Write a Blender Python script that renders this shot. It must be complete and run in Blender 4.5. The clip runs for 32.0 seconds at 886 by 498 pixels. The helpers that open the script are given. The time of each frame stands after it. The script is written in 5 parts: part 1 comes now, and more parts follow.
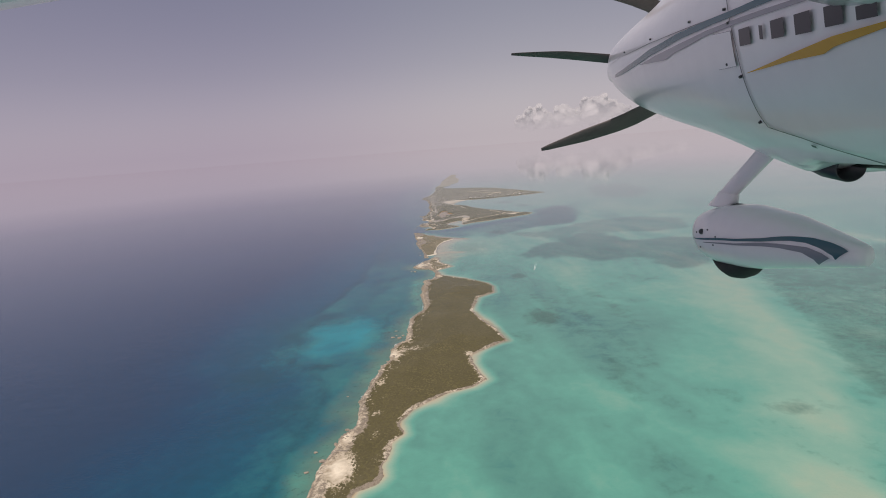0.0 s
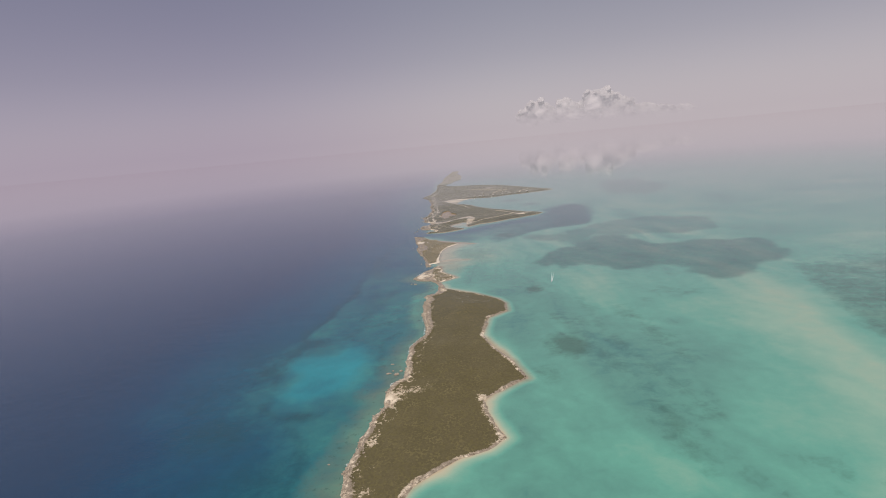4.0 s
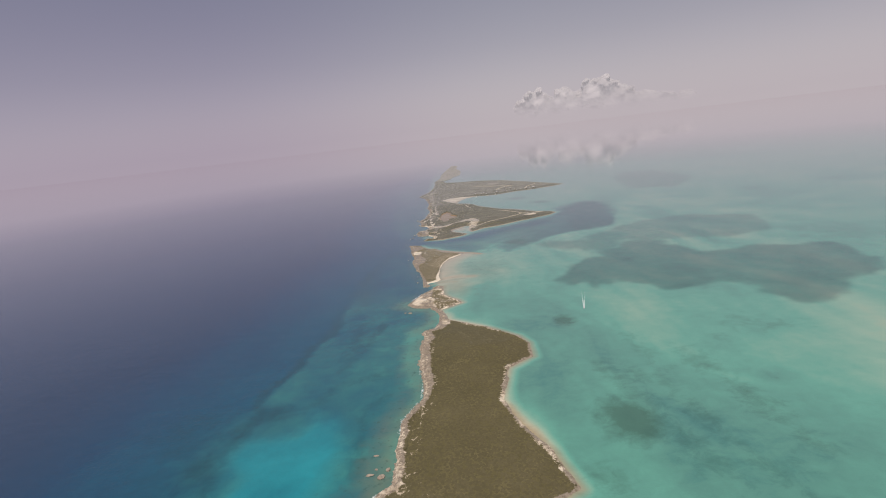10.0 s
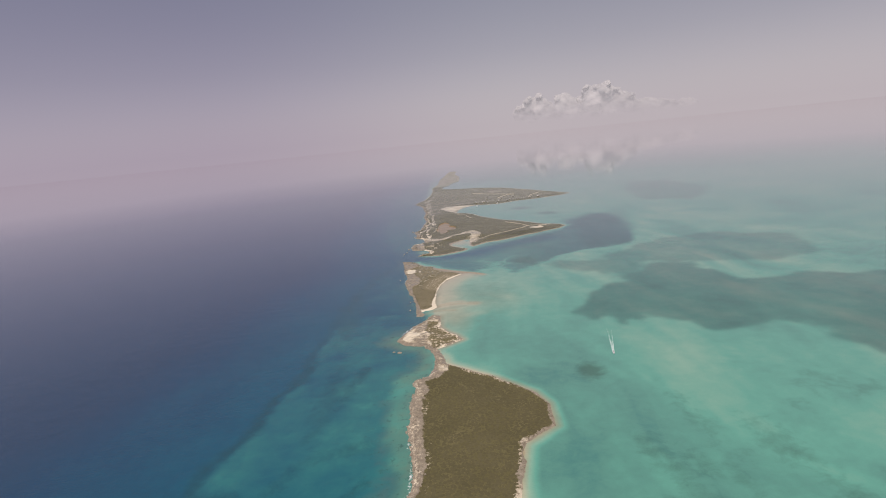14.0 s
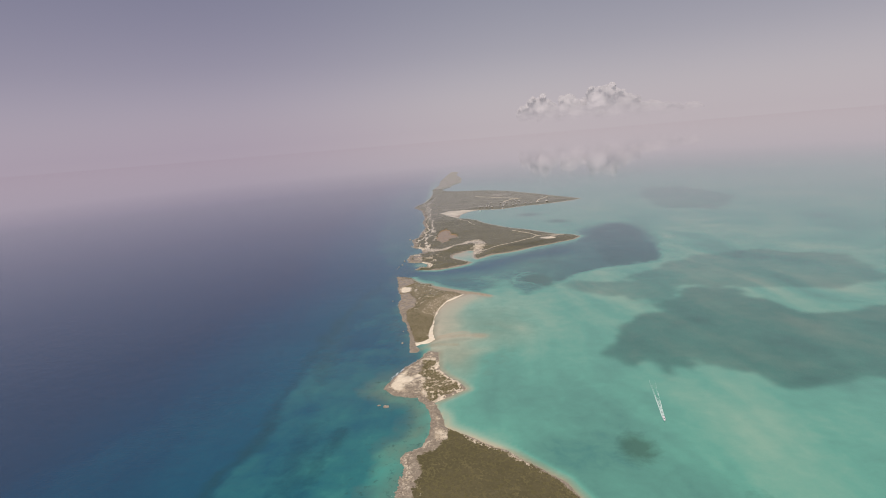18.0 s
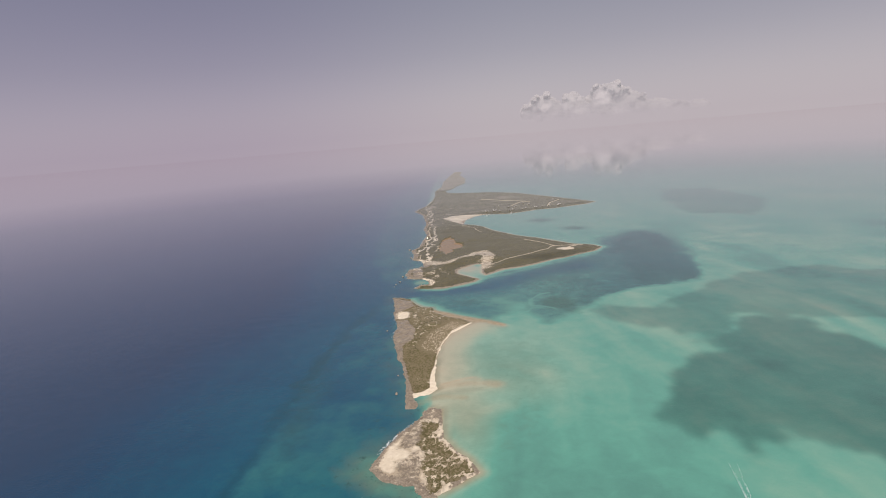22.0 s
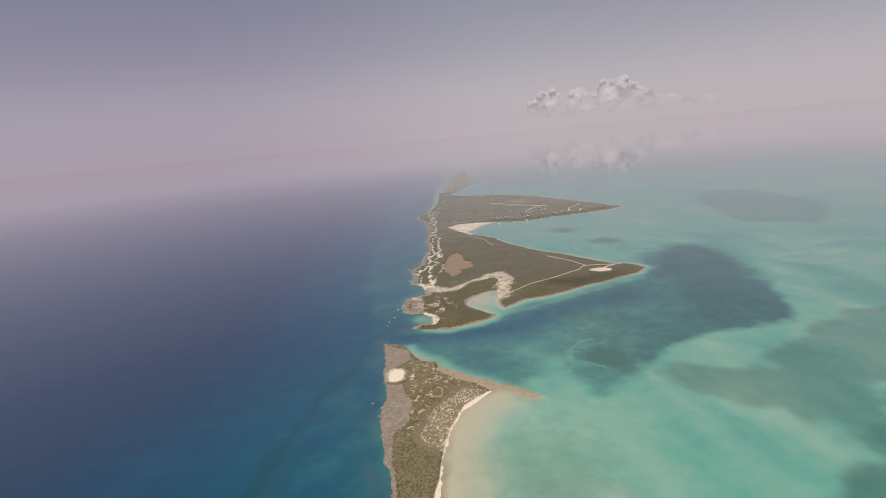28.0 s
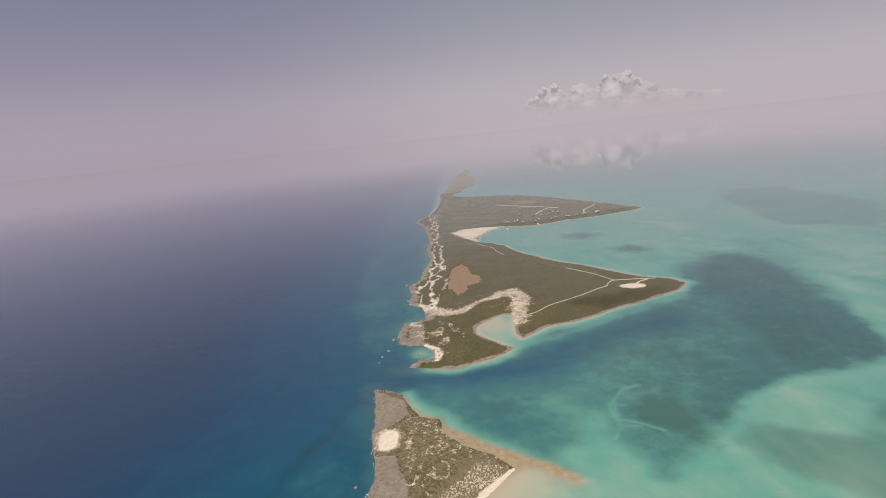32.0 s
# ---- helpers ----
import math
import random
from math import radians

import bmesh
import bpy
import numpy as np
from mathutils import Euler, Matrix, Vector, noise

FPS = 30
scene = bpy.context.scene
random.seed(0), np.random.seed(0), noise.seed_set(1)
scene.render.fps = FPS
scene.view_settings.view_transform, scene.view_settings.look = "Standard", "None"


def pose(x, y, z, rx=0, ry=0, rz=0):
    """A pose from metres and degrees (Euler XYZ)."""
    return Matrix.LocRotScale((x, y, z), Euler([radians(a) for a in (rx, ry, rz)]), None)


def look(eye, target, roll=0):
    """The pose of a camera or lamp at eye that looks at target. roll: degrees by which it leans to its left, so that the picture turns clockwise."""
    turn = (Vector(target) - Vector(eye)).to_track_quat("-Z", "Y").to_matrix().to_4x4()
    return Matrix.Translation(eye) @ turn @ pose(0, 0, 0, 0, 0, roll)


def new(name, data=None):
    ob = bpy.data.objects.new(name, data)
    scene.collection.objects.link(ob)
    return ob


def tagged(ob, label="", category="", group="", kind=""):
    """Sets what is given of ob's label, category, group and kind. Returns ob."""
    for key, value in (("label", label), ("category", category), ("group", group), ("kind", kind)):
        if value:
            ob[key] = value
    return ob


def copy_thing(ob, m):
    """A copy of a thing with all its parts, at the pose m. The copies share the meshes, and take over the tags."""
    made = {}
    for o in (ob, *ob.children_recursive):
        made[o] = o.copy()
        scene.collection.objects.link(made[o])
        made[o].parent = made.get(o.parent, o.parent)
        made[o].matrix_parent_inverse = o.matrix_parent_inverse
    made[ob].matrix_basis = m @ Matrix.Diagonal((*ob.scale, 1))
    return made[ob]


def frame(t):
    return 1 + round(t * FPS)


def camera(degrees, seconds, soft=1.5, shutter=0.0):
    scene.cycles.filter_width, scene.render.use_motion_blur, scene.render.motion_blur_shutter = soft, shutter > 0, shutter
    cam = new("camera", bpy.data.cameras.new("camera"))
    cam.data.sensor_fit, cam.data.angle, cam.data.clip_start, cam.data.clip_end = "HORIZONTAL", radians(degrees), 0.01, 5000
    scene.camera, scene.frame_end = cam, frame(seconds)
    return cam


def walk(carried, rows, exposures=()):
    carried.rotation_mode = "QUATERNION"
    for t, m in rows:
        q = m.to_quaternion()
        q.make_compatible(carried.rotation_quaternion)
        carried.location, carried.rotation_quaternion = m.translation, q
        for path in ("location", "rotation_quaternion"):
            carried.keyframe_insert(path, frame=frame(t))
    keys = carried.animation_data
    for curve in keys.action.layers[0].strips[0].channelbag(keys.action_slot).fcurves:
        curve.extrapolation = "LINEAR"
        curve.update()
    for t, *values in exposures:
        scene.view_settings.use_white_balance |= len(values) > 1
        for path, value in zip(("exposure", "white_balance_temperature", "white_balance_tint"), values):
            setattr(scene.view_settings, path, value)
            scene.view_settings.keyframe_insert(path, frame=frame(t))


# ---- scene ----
cam = camera(79.3, 32.0, soft=1.0)
# t, x, y, z, yaw, pitch, roll
PATH = [
    (0.0, 0.12, 13.49, 103.02, 0.174, -11.792, -4.542),
    (0.5, 0.06, 19.81, 102.91, 0.155, -11.801, -4.511),
    (1.0, 0.01, 26.14, 102.78, 0.137, -11.759, -4.445),
    (1.5, -0.04, 32.50, 102.64, 0.108, -11.755, -4.429),
    (2.0, -0.08, 38.88, 102.48, 0.152, -11.790, -4.510),
    (2.5, -0.11, 45.27, 102.31, 0.240, -11.844, -4.688),
    (3.0, -0.14, 51.68, 102.13, 0.348, -11.947, -4.900),
    (3.5, -0.16, 58.11, 101.94, 0.420, -12.073, -5.060),
    (5.5, -0.21, 84.01, 101.10, 0.601, -12.313, -6.553),
    (6.0, -0.21, 90.52, 100.87, 0.628, -12.314, -6.513),
    (6.5, -0.21, 97.05, 100.64, 0.588, -12.324, -6.378),
    (7.0, -0.21, 103.59, 100.41, 0.553, -12.457, -6.238),
    (7.5, -0.20, 110.15, 100.18, 0.574, -12.596, -6.205),
    (8.0, -0.18, 116.72, 99.95, 0.638, -12.738, -6.300),
    (8.5, -0.17, 123.30, 99.71, 0.684, -12.857, -6.499),
    (9.0, -0.15, 129.90, 99.48, 0.658, -12.875, -6.747),
    (9.5, -0.13, 136.50, 99.24, 0.588, -12.874, -6.892),
    (10.0, -0.11, 143.12, 99.01, 0.486, -12.815, -6.839),
    (10.5, -0.09, 149.74, 98.78, 0.387, -12.676, -6.622),
    (11.0, -0.06, 156.38, 98.55, 0.309, -12.566, -6.329),
    (11.5, -0.03, 163.02, 98.33, 0.250, -12.501, -6.036),
    (12.0, -0.00, 169.68, 98.10, 0.218, -12.452, -5.788),
    (12.5, 0.03, 176.33, 97.88, 0.167, -12.457, -5.655),
    (13.0, 0.06, 183.00, 97.67, 0.117, -12.416, -5.660),
    (13.5, 0.09, 189.67, 97.46, 0.114, -12.392, -5.774),
    (14.0, 0.12, 196.34, 97.25, 0.084, -12.392, -5.902),
    (14.5, 0.15, 203.02, 97.05, 0.078, -12.379, -5.939),
    (16.5, 0.27, 229.73, 96.27, -0.027, -12.398, -5.101),
    (17.0, 0.30, 236.41, 96.08, -0.007, -12.463, -4.969),
    (17.5, 0.33, 243.08, 95.90, 0.015, -12.486, -4.835),
    (18.0, 0.35, 249.75, 95.72, 0.022, -12.475, -4.727),
    (18.5, 0.38, 256.41, 95.55, 0.031, -12.487, -4.651),
    (19.0, 0.40, 263.07, 95.37, 0.065, -12.495, -4.625),
    (19.5, 0.42, 269.72, 95.20, 0.090, -12.487, -4.662),
    (20.0, 0.44, 276.36, 95.03, 0.086, -12.496, -4.748),
    (20.5, 0.45, 282.99, 94.86, 0.135, -12.499, -4.836),
    (21.0, 0.46, 289.61, 94.69, 0.194, -12.514, -4.878),
    (21.5, 0.47, 296.22, 94.52, 0.258, -12.528, -4.876),
    (22.0, 0.48, 302.81, 94.35, 0.320, -12.570, -4.867),
    (22.5, 0.48, 309.39, 94.18, 0.363, -12.566, -4.877),
    (23.0, 0.47, 315.95, 94.00, 0.382, -12.511, -4.887),
    (23.5, 0.47, 322.49, 93.82, 0.392, -12.521, -4.843),
    (24.0, 0.46, 329.02, 93.63, 0.415, -12.542, -4.751),
    (24.5, 0.44, 335.52, 93.44, 0.471, -12.620, -4.687),
    (25.0, 0.42, 342.00, 93.25, 0.520, -12.634, -4.710),
    (25.5, 0.40, 348.46, 93.04, 0.568, -12.656, -4.761),
    (27.5, 0.24, 374.02, 92.12, 0.755, -12.693, -5.228),
    (28.0, 0.18, 380.33, 91.86, 0.779, -12.727, -5.311),
    (28.5, 0.12, 386.62, 91.58, 0.821, -12.800, -5.478),
    (29.0, 0.05, 392.86, 91.29, 0.869, -12.803, -5.670),
    (29.5, -0.02, 399.07, 90.97, 0.883, -12.875, -5.814),
    (30.0, -0.10, 405.25, 90.64, 0.876, -12.949, -5.919),
    (30.5, -0.19, 411.38, 90.29, 0.898, -12.934, -6.017),
    (31.0, -0.29, 417.47, 89.91, 0.940, -12.925, -6.070),
    (31.5, -0.39, 423.52, 89.51, 0.987, -12.913, -6.030),
    (32.0, -0.51, 429.52, 89.08, 0.986, -12.866, -5.933),
]
walk(cam, [(t, pose(x, y, z, 90 + p, 0, a) @ pose(0, 0, 0, 0, 0, r)) for t, x, y, z, a, p, r in PATH], [(0.0, 0.0, 6550, 15.0), (32.0, 0.0, 6550, 15.0)])

# ---- sky and sun ----
SUN_EL, SUN_AZ = radians(74), radians(205)      # height, and bearing clockwise from +y
sun_dir = Vector((math.sin(SUN_AZ) * math.cos(SUN_EL), math.cos(SUN_AZ) * math.cos(SUN_EL), math.sin(SUN_EL)))
world = bpy.data.worlds.new("world")
scene.world = world
world.use_nodes = True
wn, wl = world.node_tree.nodes, world.node_tree.links
sky = wn.new("ShaderNodeTexSky")
sky.sky_type, sky.sun_disc = "NISHITA", False
sky.sun_elevation, sky.sun_rotation = SUN_EL, SUN_AZ
sky.altitude, sky.air_density, sky.dust_density, sky.ozone_density = 500, 1.0, 4.0, 1.5
geo = wn.new("ShaderNodeTexCoord")
sep = wn.new("ShaderNodeSeparateXYZ")
wl.new(geo.outputs["Generated"], sep.inputs[0])
lift, over = wn.new("ShaderNodeMath"), wn.new("ShaderNodeCombineXYZ")      # below the horizon the haze mirrors the sky
lift.operation = "ABSOLUTE"
wl.new(sep.outputs["Z"], lift.inputs[0])
wl.new(sep.outputs["X"], over.inputs["X"])
wl.new(sep.outputs["Y"], over.inputs["Y"])
wl.new(lift.outputs[0], over.inputs["Z"])
wl.new(over.outputs[0], sky.inputs["Vector"])
haze = wn.new("ShaderNodeValToRGB")             # a summer haze that thickens towards the horizon
haze.color_ramp.interpolation = "B_SPLINE"
for i, (p, c) in enumerate(((0.0, (0.30, 0.26, 0.31)), (0.442, (0.440, 0.366, 0.418)), (0.479, (0.440, 0.366, 0.418)), (0.512, (0.475, 0.41, 0.46)),
                            (0.564, (0.315, 0.285, 0.345)), (0.632, (0.200, 0.195, 0.262)), (0.774, (0.215, 0.220, 0.27)), (1.0, (0.46, 0.47, 0.46)))):
    e = haze.color_ramp.elements[i] if i < 2 else haze.color_ramp.elements.new(p)
    e.position, e.color = p, (*c, 1)
half = wn.new("ShaderNodeMath")
half.operation, half.inputs[1].default_value, half.inputs[2].default_value = "MULTIPLY_ADD", 0.5, 0.5
wl.new(sep.outputs["Z"], half.inputs[0])
wl.new(half.outputs[0], haze.inputs[0])
# the haze is paler and cooler over the shallow banks to the east
east = wn.new("ShaderNodeMapRange")
east.inputs["From Min"].default_value, east.inputs["From Max"].default_value = -0.42, 0.20
east.interpolation_type = "SMOOTHSTEP"
wl.new(sep.outputs["X"], east.inputs["Value"])
tint = wn.new("ShaderNodeMix")
tint.data_type, tint.blend_type = "RGBA", "MIX"
tint.inputs["A"].default_value, tint.inputs["B"].default_value = (0.785, 0.805, 0.845, 1), (0.980, 1.056, 0.972, 1)
wl.new(east.outputs[0], tint.inputs["Factor"])
mul = wn.new("ShaderNodeMix")
mul.data_type, mul.blend_type = "RGBA", "MULTIPLY"
mul.inputs["Factor"].default_value = 1
wl.new(haze.outputs[0], mul.inputs["A"])
wl.new(tint.outputs["Result"], mul.inputs["B"])
bg_sky, bg_haze, add = wn.new("ShaderNodeBackground"), wn.new("ShaderNodeBackground"), wn.new("ShaderNodeAddShader")
bg_sky.inputs["Strength"].default_value = 0.012
bg_haze.inputs["Strength"].default_value = 1.05
wl.new(sky.outputs[0], bg_sky.inputs["Color"])
wl.new(mul.outputs["Result"], bg_haze.inputs["Color"])
wl.new(bg_sky.outputs[0], add.inputs[0])
wl.new(bg_haze.outputs[0], add.inputs[1])
wl.new(add.outputs[0], wn["World Output"].inputs["Surface"])
sun = new("sun", bpy.data.lights.new("sun", "SUN"))
sun.data.energy, sun.data.angle, sun.data.color = 2.7, radians(0.5), (1.0, 0.93, 0.86)
sun.matrix_world = look((0, 0, 900), Vector((0, 0, 900)) - sun_dir)


# ---- helpers of this scene ----
def mat(name, color=(0.5, 0.5, 0.5), rough=0.8, metal=0.0, spec=0.5):
    m = bpy.data.materials.new(name)
    m.use_nodes = True
    b = m.node_tree.nodes["Principled BSDF"]
    b.inputs["Base Color"].default_value = (*color, 1)
    b.inputs["Roughness"].default_value, b.inputs["Metallic"].default_value = rough, metal
    b.inputs["Specular IOR Level"].default_value = spec
    return m


class Nodes:
    """Shortcuts for building a node tree."""

    def __init__(self, m):
        self.t = m.node_tree
        self.b = self.t.nodes["Principled BSDF"]

    def n(self, kind, **values):
        node = self.t.nodes.new(kind)
        for k, v in values.items():
            node.inputs[k].default_value = v
        return node

    def link(self, a, b):
        self.t.links.new(a, b)

    def coords(self):
        return self.n("ShaderNodeNewGeometry").outputs["Position"]

    def noise(self, scale, detail=4.0, rough=0.55, vec=None, distort=0.0, stretch=None, turn=0.0):
        v = vec or self.coords()
        if stretch:
            mp = self.n("ShaderNodeMapping", Scale=stretch, Rotation=(0, 0, turn))
            self.link(v, mp.inputs["Vector"])
            v = mp.outputs[0]
        node = self.n("ShaderNodeTexNoise", Scale=scale, Detail=detail, Roughness=rough, Distortion=distort)
        self.link(v, node.inputs["Vector"])
        return node.outputs["Fac"]

    def attr(self, name):
        a = self.n("ShaderNodeAttribute")
        a.attribute_name = name
        return a.outputs["Fac"]

    def math(self, op, a, b=0.0, c=0.0):
        m = self.t.nodes.new("ShaderNodeMath")
        m.operation = op
        for i, v in enumerate((a, b, c)):
            if isinstance(v, (int, float)):
                m.inputs[i].default_value = v
            else:
                self.link(v, m.inputs[i])
        return m.outputs[0]

    def rng(self, v, a, b, c=0.0, d=1.0):
        m = self.n("ShaderNodeMapRange")
        for k, x in zip(("From Min", "From Max", "To Min", "To Max"), (a, b, c, d)):
            m.inputs[k].default_value = x
        self.link(v, m.inputs["Value"])
        return m.outputs[0]

    def ramp(self, v, stops, mode="LINEAR"):
        r = self.n("ShaderNodeValToRGB")
        r.color_ramp.interpolation = mode
        for i, (p, c) in enumerate(stops):
            e = r.color_ramp.elements[i] if i < 2 else r.color_ramp.elements.new(p)
            e.position, e.color = p, (*c, 1)
        self.link(v, r.inputs[0])
        return r.outputs[0]

    def mix(self, f, a, b, mode="MIX"):
        m = self.t.nodes.new("ShaderNodeMix")
        m.data_type, m.blend_type = "RGBA", mode
        for k, v in (("Factor", f), ("A", a), ("B", b)):
            if isinstance(v, (int, float)):
                m.inputs[k].default_value = v
            elif isinstance(v, tuple):
                m.inputs[k].default_value = (*v, 1)
            else:
                self.link(v, m.inputs[k])
        return m.outputs["Result"]

    def bump(self, h, strength, dist):
        n = self.n("ShaderNodeBump", Strength=strength, Distance=dist)
        self.link(h, n.inputs["Height"])
        self.link(n.outputs[0], self.b.inputs["Normal"])

    def color(self, c):
        self.link(c, self.b.inputs["Base Color"])

    def grazing(self, stops, rough, tint=(1, 1, 1), normal=None):
        """A gloss that takes over at low angles of view; stops: facing, share."""
        lw = self.n("ShaderNodeLayerWeight", Blend=0.5)
        gl = self.n("ShaderNodeBsdfGlossy", Roughness=rough, Color=(*tint, 1))
        if normal:
            self.link(normal, gl.inputs["Normal"])
        share = self.ramp(lw.outputs["Facing"], [(p, (v, v, v)) for p, v in stops], "LINEAR")
        mx = self.n("ShaderNodeMixShader")
        self.link(share, mx.inputs[0])
        self.link(self.b.outputs[0], mx.inputs[1])
        self.link(gl.outputs[0], mx.inputs[2])
        self.link(mx.outputs[0], self.t.nodes["Material Output"].inputs["Surface"])


# ---- materials ----
def sea_material():
    m = mat("sea_water", rough=0.22, spec=0.4)
    k = Nodes(m)
    k.b.inputs["IOR"].default_value = 1.33
    d = k.attr("depth")
    wob = k.math("SUBTRACT", k.noise(0.03, 6, 0.6, distort=0.6), 0.5)
    fine = k.math("SUBTRACT", k.noise(0.16, 5, 0.65, distort=0.4), 0.5)
    # relative unevenness of the sea bed
    f = k.math("ADD", 1.0, k.math("ADD", k.math("MULTIPLY", wob, 0.62), k.math("MULTIPLY", fine, 0.48)))
    d = k.math("MULTIPLY", d, f)
    lg = k.math("DIVIDE", k.math("LOGARITHM", k.math("ADD", k.math("MULTIPLY", k.math("MAXIMUM", d, 0.0), 6.0), 1.0), 2.0), 7.0)
    # lg: 0 m 0, .3 m .21, .8 m .36, 1.5 m .475, 3 m .607, 5 m .708, 9 m .825, 16 m .942
    col = k.ramp(lg, ((0.0, (0.43, 0.33, 0.21)), (0.10, (0.46, 0.375, 0.25)), (0.16, (0.45, 0.42, 0.30)), (0.25, (0.38, 0.42, 0.305)), (0.36, (0.235, 0.40, 0.305)), (0.475, (0.116, 0.335, 0.262)),
                      (0.545, (0.092, 0.252, 0.207)), (0.607, (0.045, 0.165, 0.165)), (0.708, (0.013, 0.085, 0.135)), (0.825, (0.011, 0.052, 0.104)), (0.942, (0.018, 0.042, 0.086))))
    col = k.mix(k.attr("open"), col, k.mix(1.0, col, (0.55, 0.92, 0.98), "MULTIPLY"))    # clear ocean water to windward
    col = k.mix(k.attr("clear"), col, k.mix(1.0, col, (0.24, 0.80, 1.12), "MULTIPLY"))        # blue sand hole
    grass = k.rng(k.math("ADD", k.attr("weed"), k.math("ADD", k.math("MULTIPLY", k.math("ADD", wob, fine), 0.8), k.math("MULTIPLY", k.math("SUBTRACT", k.noise(0.5, 5, 0.7), 0.5), 0.38))), 0.26, 0.86)
    col = k.mix(k.math("MULTIPLY", grass, 0.68), col, k.mix(k.attr("open"), (0.044, 0.105, 0.076), (0.010, 0.062, 0.080)))
    # bare brown rock and silt close under the shores
    bed = k.rng(k.math("ADD", k.attr("bed"), k.math("MULTIPLY", k.math("ADD", wob, fine), 0.5)), 0.15, 0.95)
    col = k.mix(k.math("MULTIPLY", bed, 0.85), col, k.ramp(fine, ((0.0, (0.15, 0.185, 0.12)), (1.0, (0.27, 0.25, 0.16)))))
    silt = k.rng(k.math("ADD", k.attr("silt"), k.math("MULTIPLY", k.math("ADD", wob, fine), 0.55)), 0.2, 0.9)
    col = k.mix(k.math("MULTIPLY", silt, 0.9), col, k.ramp(k.noise(0.5, 5, 0.6), ((0.3, (0.30, 0.205, 0.11)), (0.7, (0.47, 0.35, 0.205)))))
    # coral heads and scattered weed on the near shelf
    heads = k.rng(k.noise(0.42, 5, 0.68), 0.56, 0.70)
    col = k.mix(k.math("MULTIPLY", heads, k.math("MULTIPLY", k.attr("reef"), 0.7)), col, (0.03, 0.075, 0.07))
    foam = k.rng(k.math("ADD", k.attr("foam"), k.math("MULTIPLY", k.math("SUBTRACT", k.noise(0.9, 5, 0.7), 0.5), 1.5)), 0.62, 0.85)
    col = k.mix(foam, col, (0.72, 0.74, 0.73))
    k.color(col)
    k.link(k.rng(foam, 0, 1, 0.24, 0.7), k.b.inputs["Roughness"])
    k.bump(k.math("ADD", k.noise(0.9, 6, 0.62, stretch=(1, 1.8, 1), turn=0.5), k.math("MULTIPLY", k.noise(0.14, 3), 2.0)), 0.28, 0.5)
    # low over the water it mirrors the sky, boosted to stand in for haze
    k.grazing(((0.44, 0.0), (0.68, 0.14), (0.772, 0.295), (0.846, 0.475), (0.902, 0.68), (0.922, 0.85), (0.938, 1.0)), 0.06, (1.0, 0.968, 0.97))
    return m


def land_material():
    m = mat("island_ground", rough=0.95, spec=0.15)
    k = Nodes(m)
    n1, n2, n3 = k.noise(0.12, 5, 0.6), k.noise(0.7, 5, 0.65), k.noise(2.6, 4, 0.7)
    sand = k.ramp(n2, ((0.25, (0.68, 0.565, 0.42)), (0.75, (0.90, 0.80, 0.64))))
    trodden = k.math("MULTIPLY", k.rng(k.noise(0.16, 5, 0.62, distort=1.5), 0.40, 0.62, 0.25, 0.8), k.rng(k.attr("sand"), 0.75, 0.92, 1.0, 0.0))
    sand = k.mix(trodden, sand, k.ramp(n3, ((0.3, (0.27, 0.205, 0.135)), (0.7, (0.40, 0.315, 0.22)))))
    rock = k.ramp(k.math("ADD", k.math("MULTIPLY", n2, 0.6), k.math("MULTIPLY", n3, 0.4)), ((0.25, (0.13, 0.105, 0.078)), (0.45, (0.25, 0.205, 0.155)), (0.7, (0.415, 0.348, 0.272))))
    soil = k.ramp(k.math("ADD", k.math("MULTIPLY", n1, 0.5), k.math("MULTIPLY", n3, 0.5)), ((0.3, (0.090, 0.078, 0.034)), (0.5, (0.126, 0.108, 0.050)), (0.72, (0.187, 0.156, 0.08))))
    jig = k.math("ADD", k.math("MULTIPLY", k.math("SUBTRACT", n2, 0.5), 1.35), k.math("MULTIPLY", k.math("SUBTRACT", n3, 0.5), 1.0))
    fr = k.rng(k.math("ADD", k.attr("rock"), jig), 0.35, 0.65)
    fs = k.rng(k.math("ADD", k.attr("sand"), jig), 0.42, 0.62)
    col = k.mix(fr, soil, rock)
    col = k.mix(fs, col, sand)
    pan = k.rng(k.math("ADD", k.attr("pan"), k.math("MULTIPLY", jig, 0.3)), 0.4, 0.6)
    col = k.mix(pan, col, k.ramp(n2, ((0.3, (0.26, 0.16, 0.085)), (0.7, (0.35, 0.24, 0.14)))))
    k.color(col)
    k.bump(k.math("ADD", n2, n3), 0.7, 0.35)
    # warm-tinted sky gloss at low angles imitates haze on the far ground
    k.grazing(((0.59, 0.0), (0.72, 0.20), (0.79, 0.41), (0.85, 0.65), (0.875, 0.79), (0.905, 0.90), (0.93, 0.955), (0.96, 0.98)), 0.10, (1.0, 0.955, 0.82))
    return m


def leaf_material(name, stops):
    m = mat(name, rough=0.9, spec=0.1)
    k = Nodes(m)
    rnd = k.n("ShaderNodeNewGeometry").outputs["Random Per Island"]
    col = k.ramp(k.math("ADD", k.math("MULTIPLY_ADD", rnd, 0.16, 0.17), k.math("MULTIPLY", k.noise(0.05, 6, 0.62), 0.5)), stops)
    k.color(col)
    k.bump(k.noise(6.0, 3, 0.7), 0.35, 0.1)
    k.grazing(((0.59, 0.0), (0.72, 0.20), (0.79, 0.41), (0.85, 0.65), (0.875, 0.79), (0.905, 0.90), (0.93, 0.955), (0.96, 0.98)), 0.10, (1.0, 0.955, 0.82))     # low-angle gloss standing in for haze over distant scrub
    return m


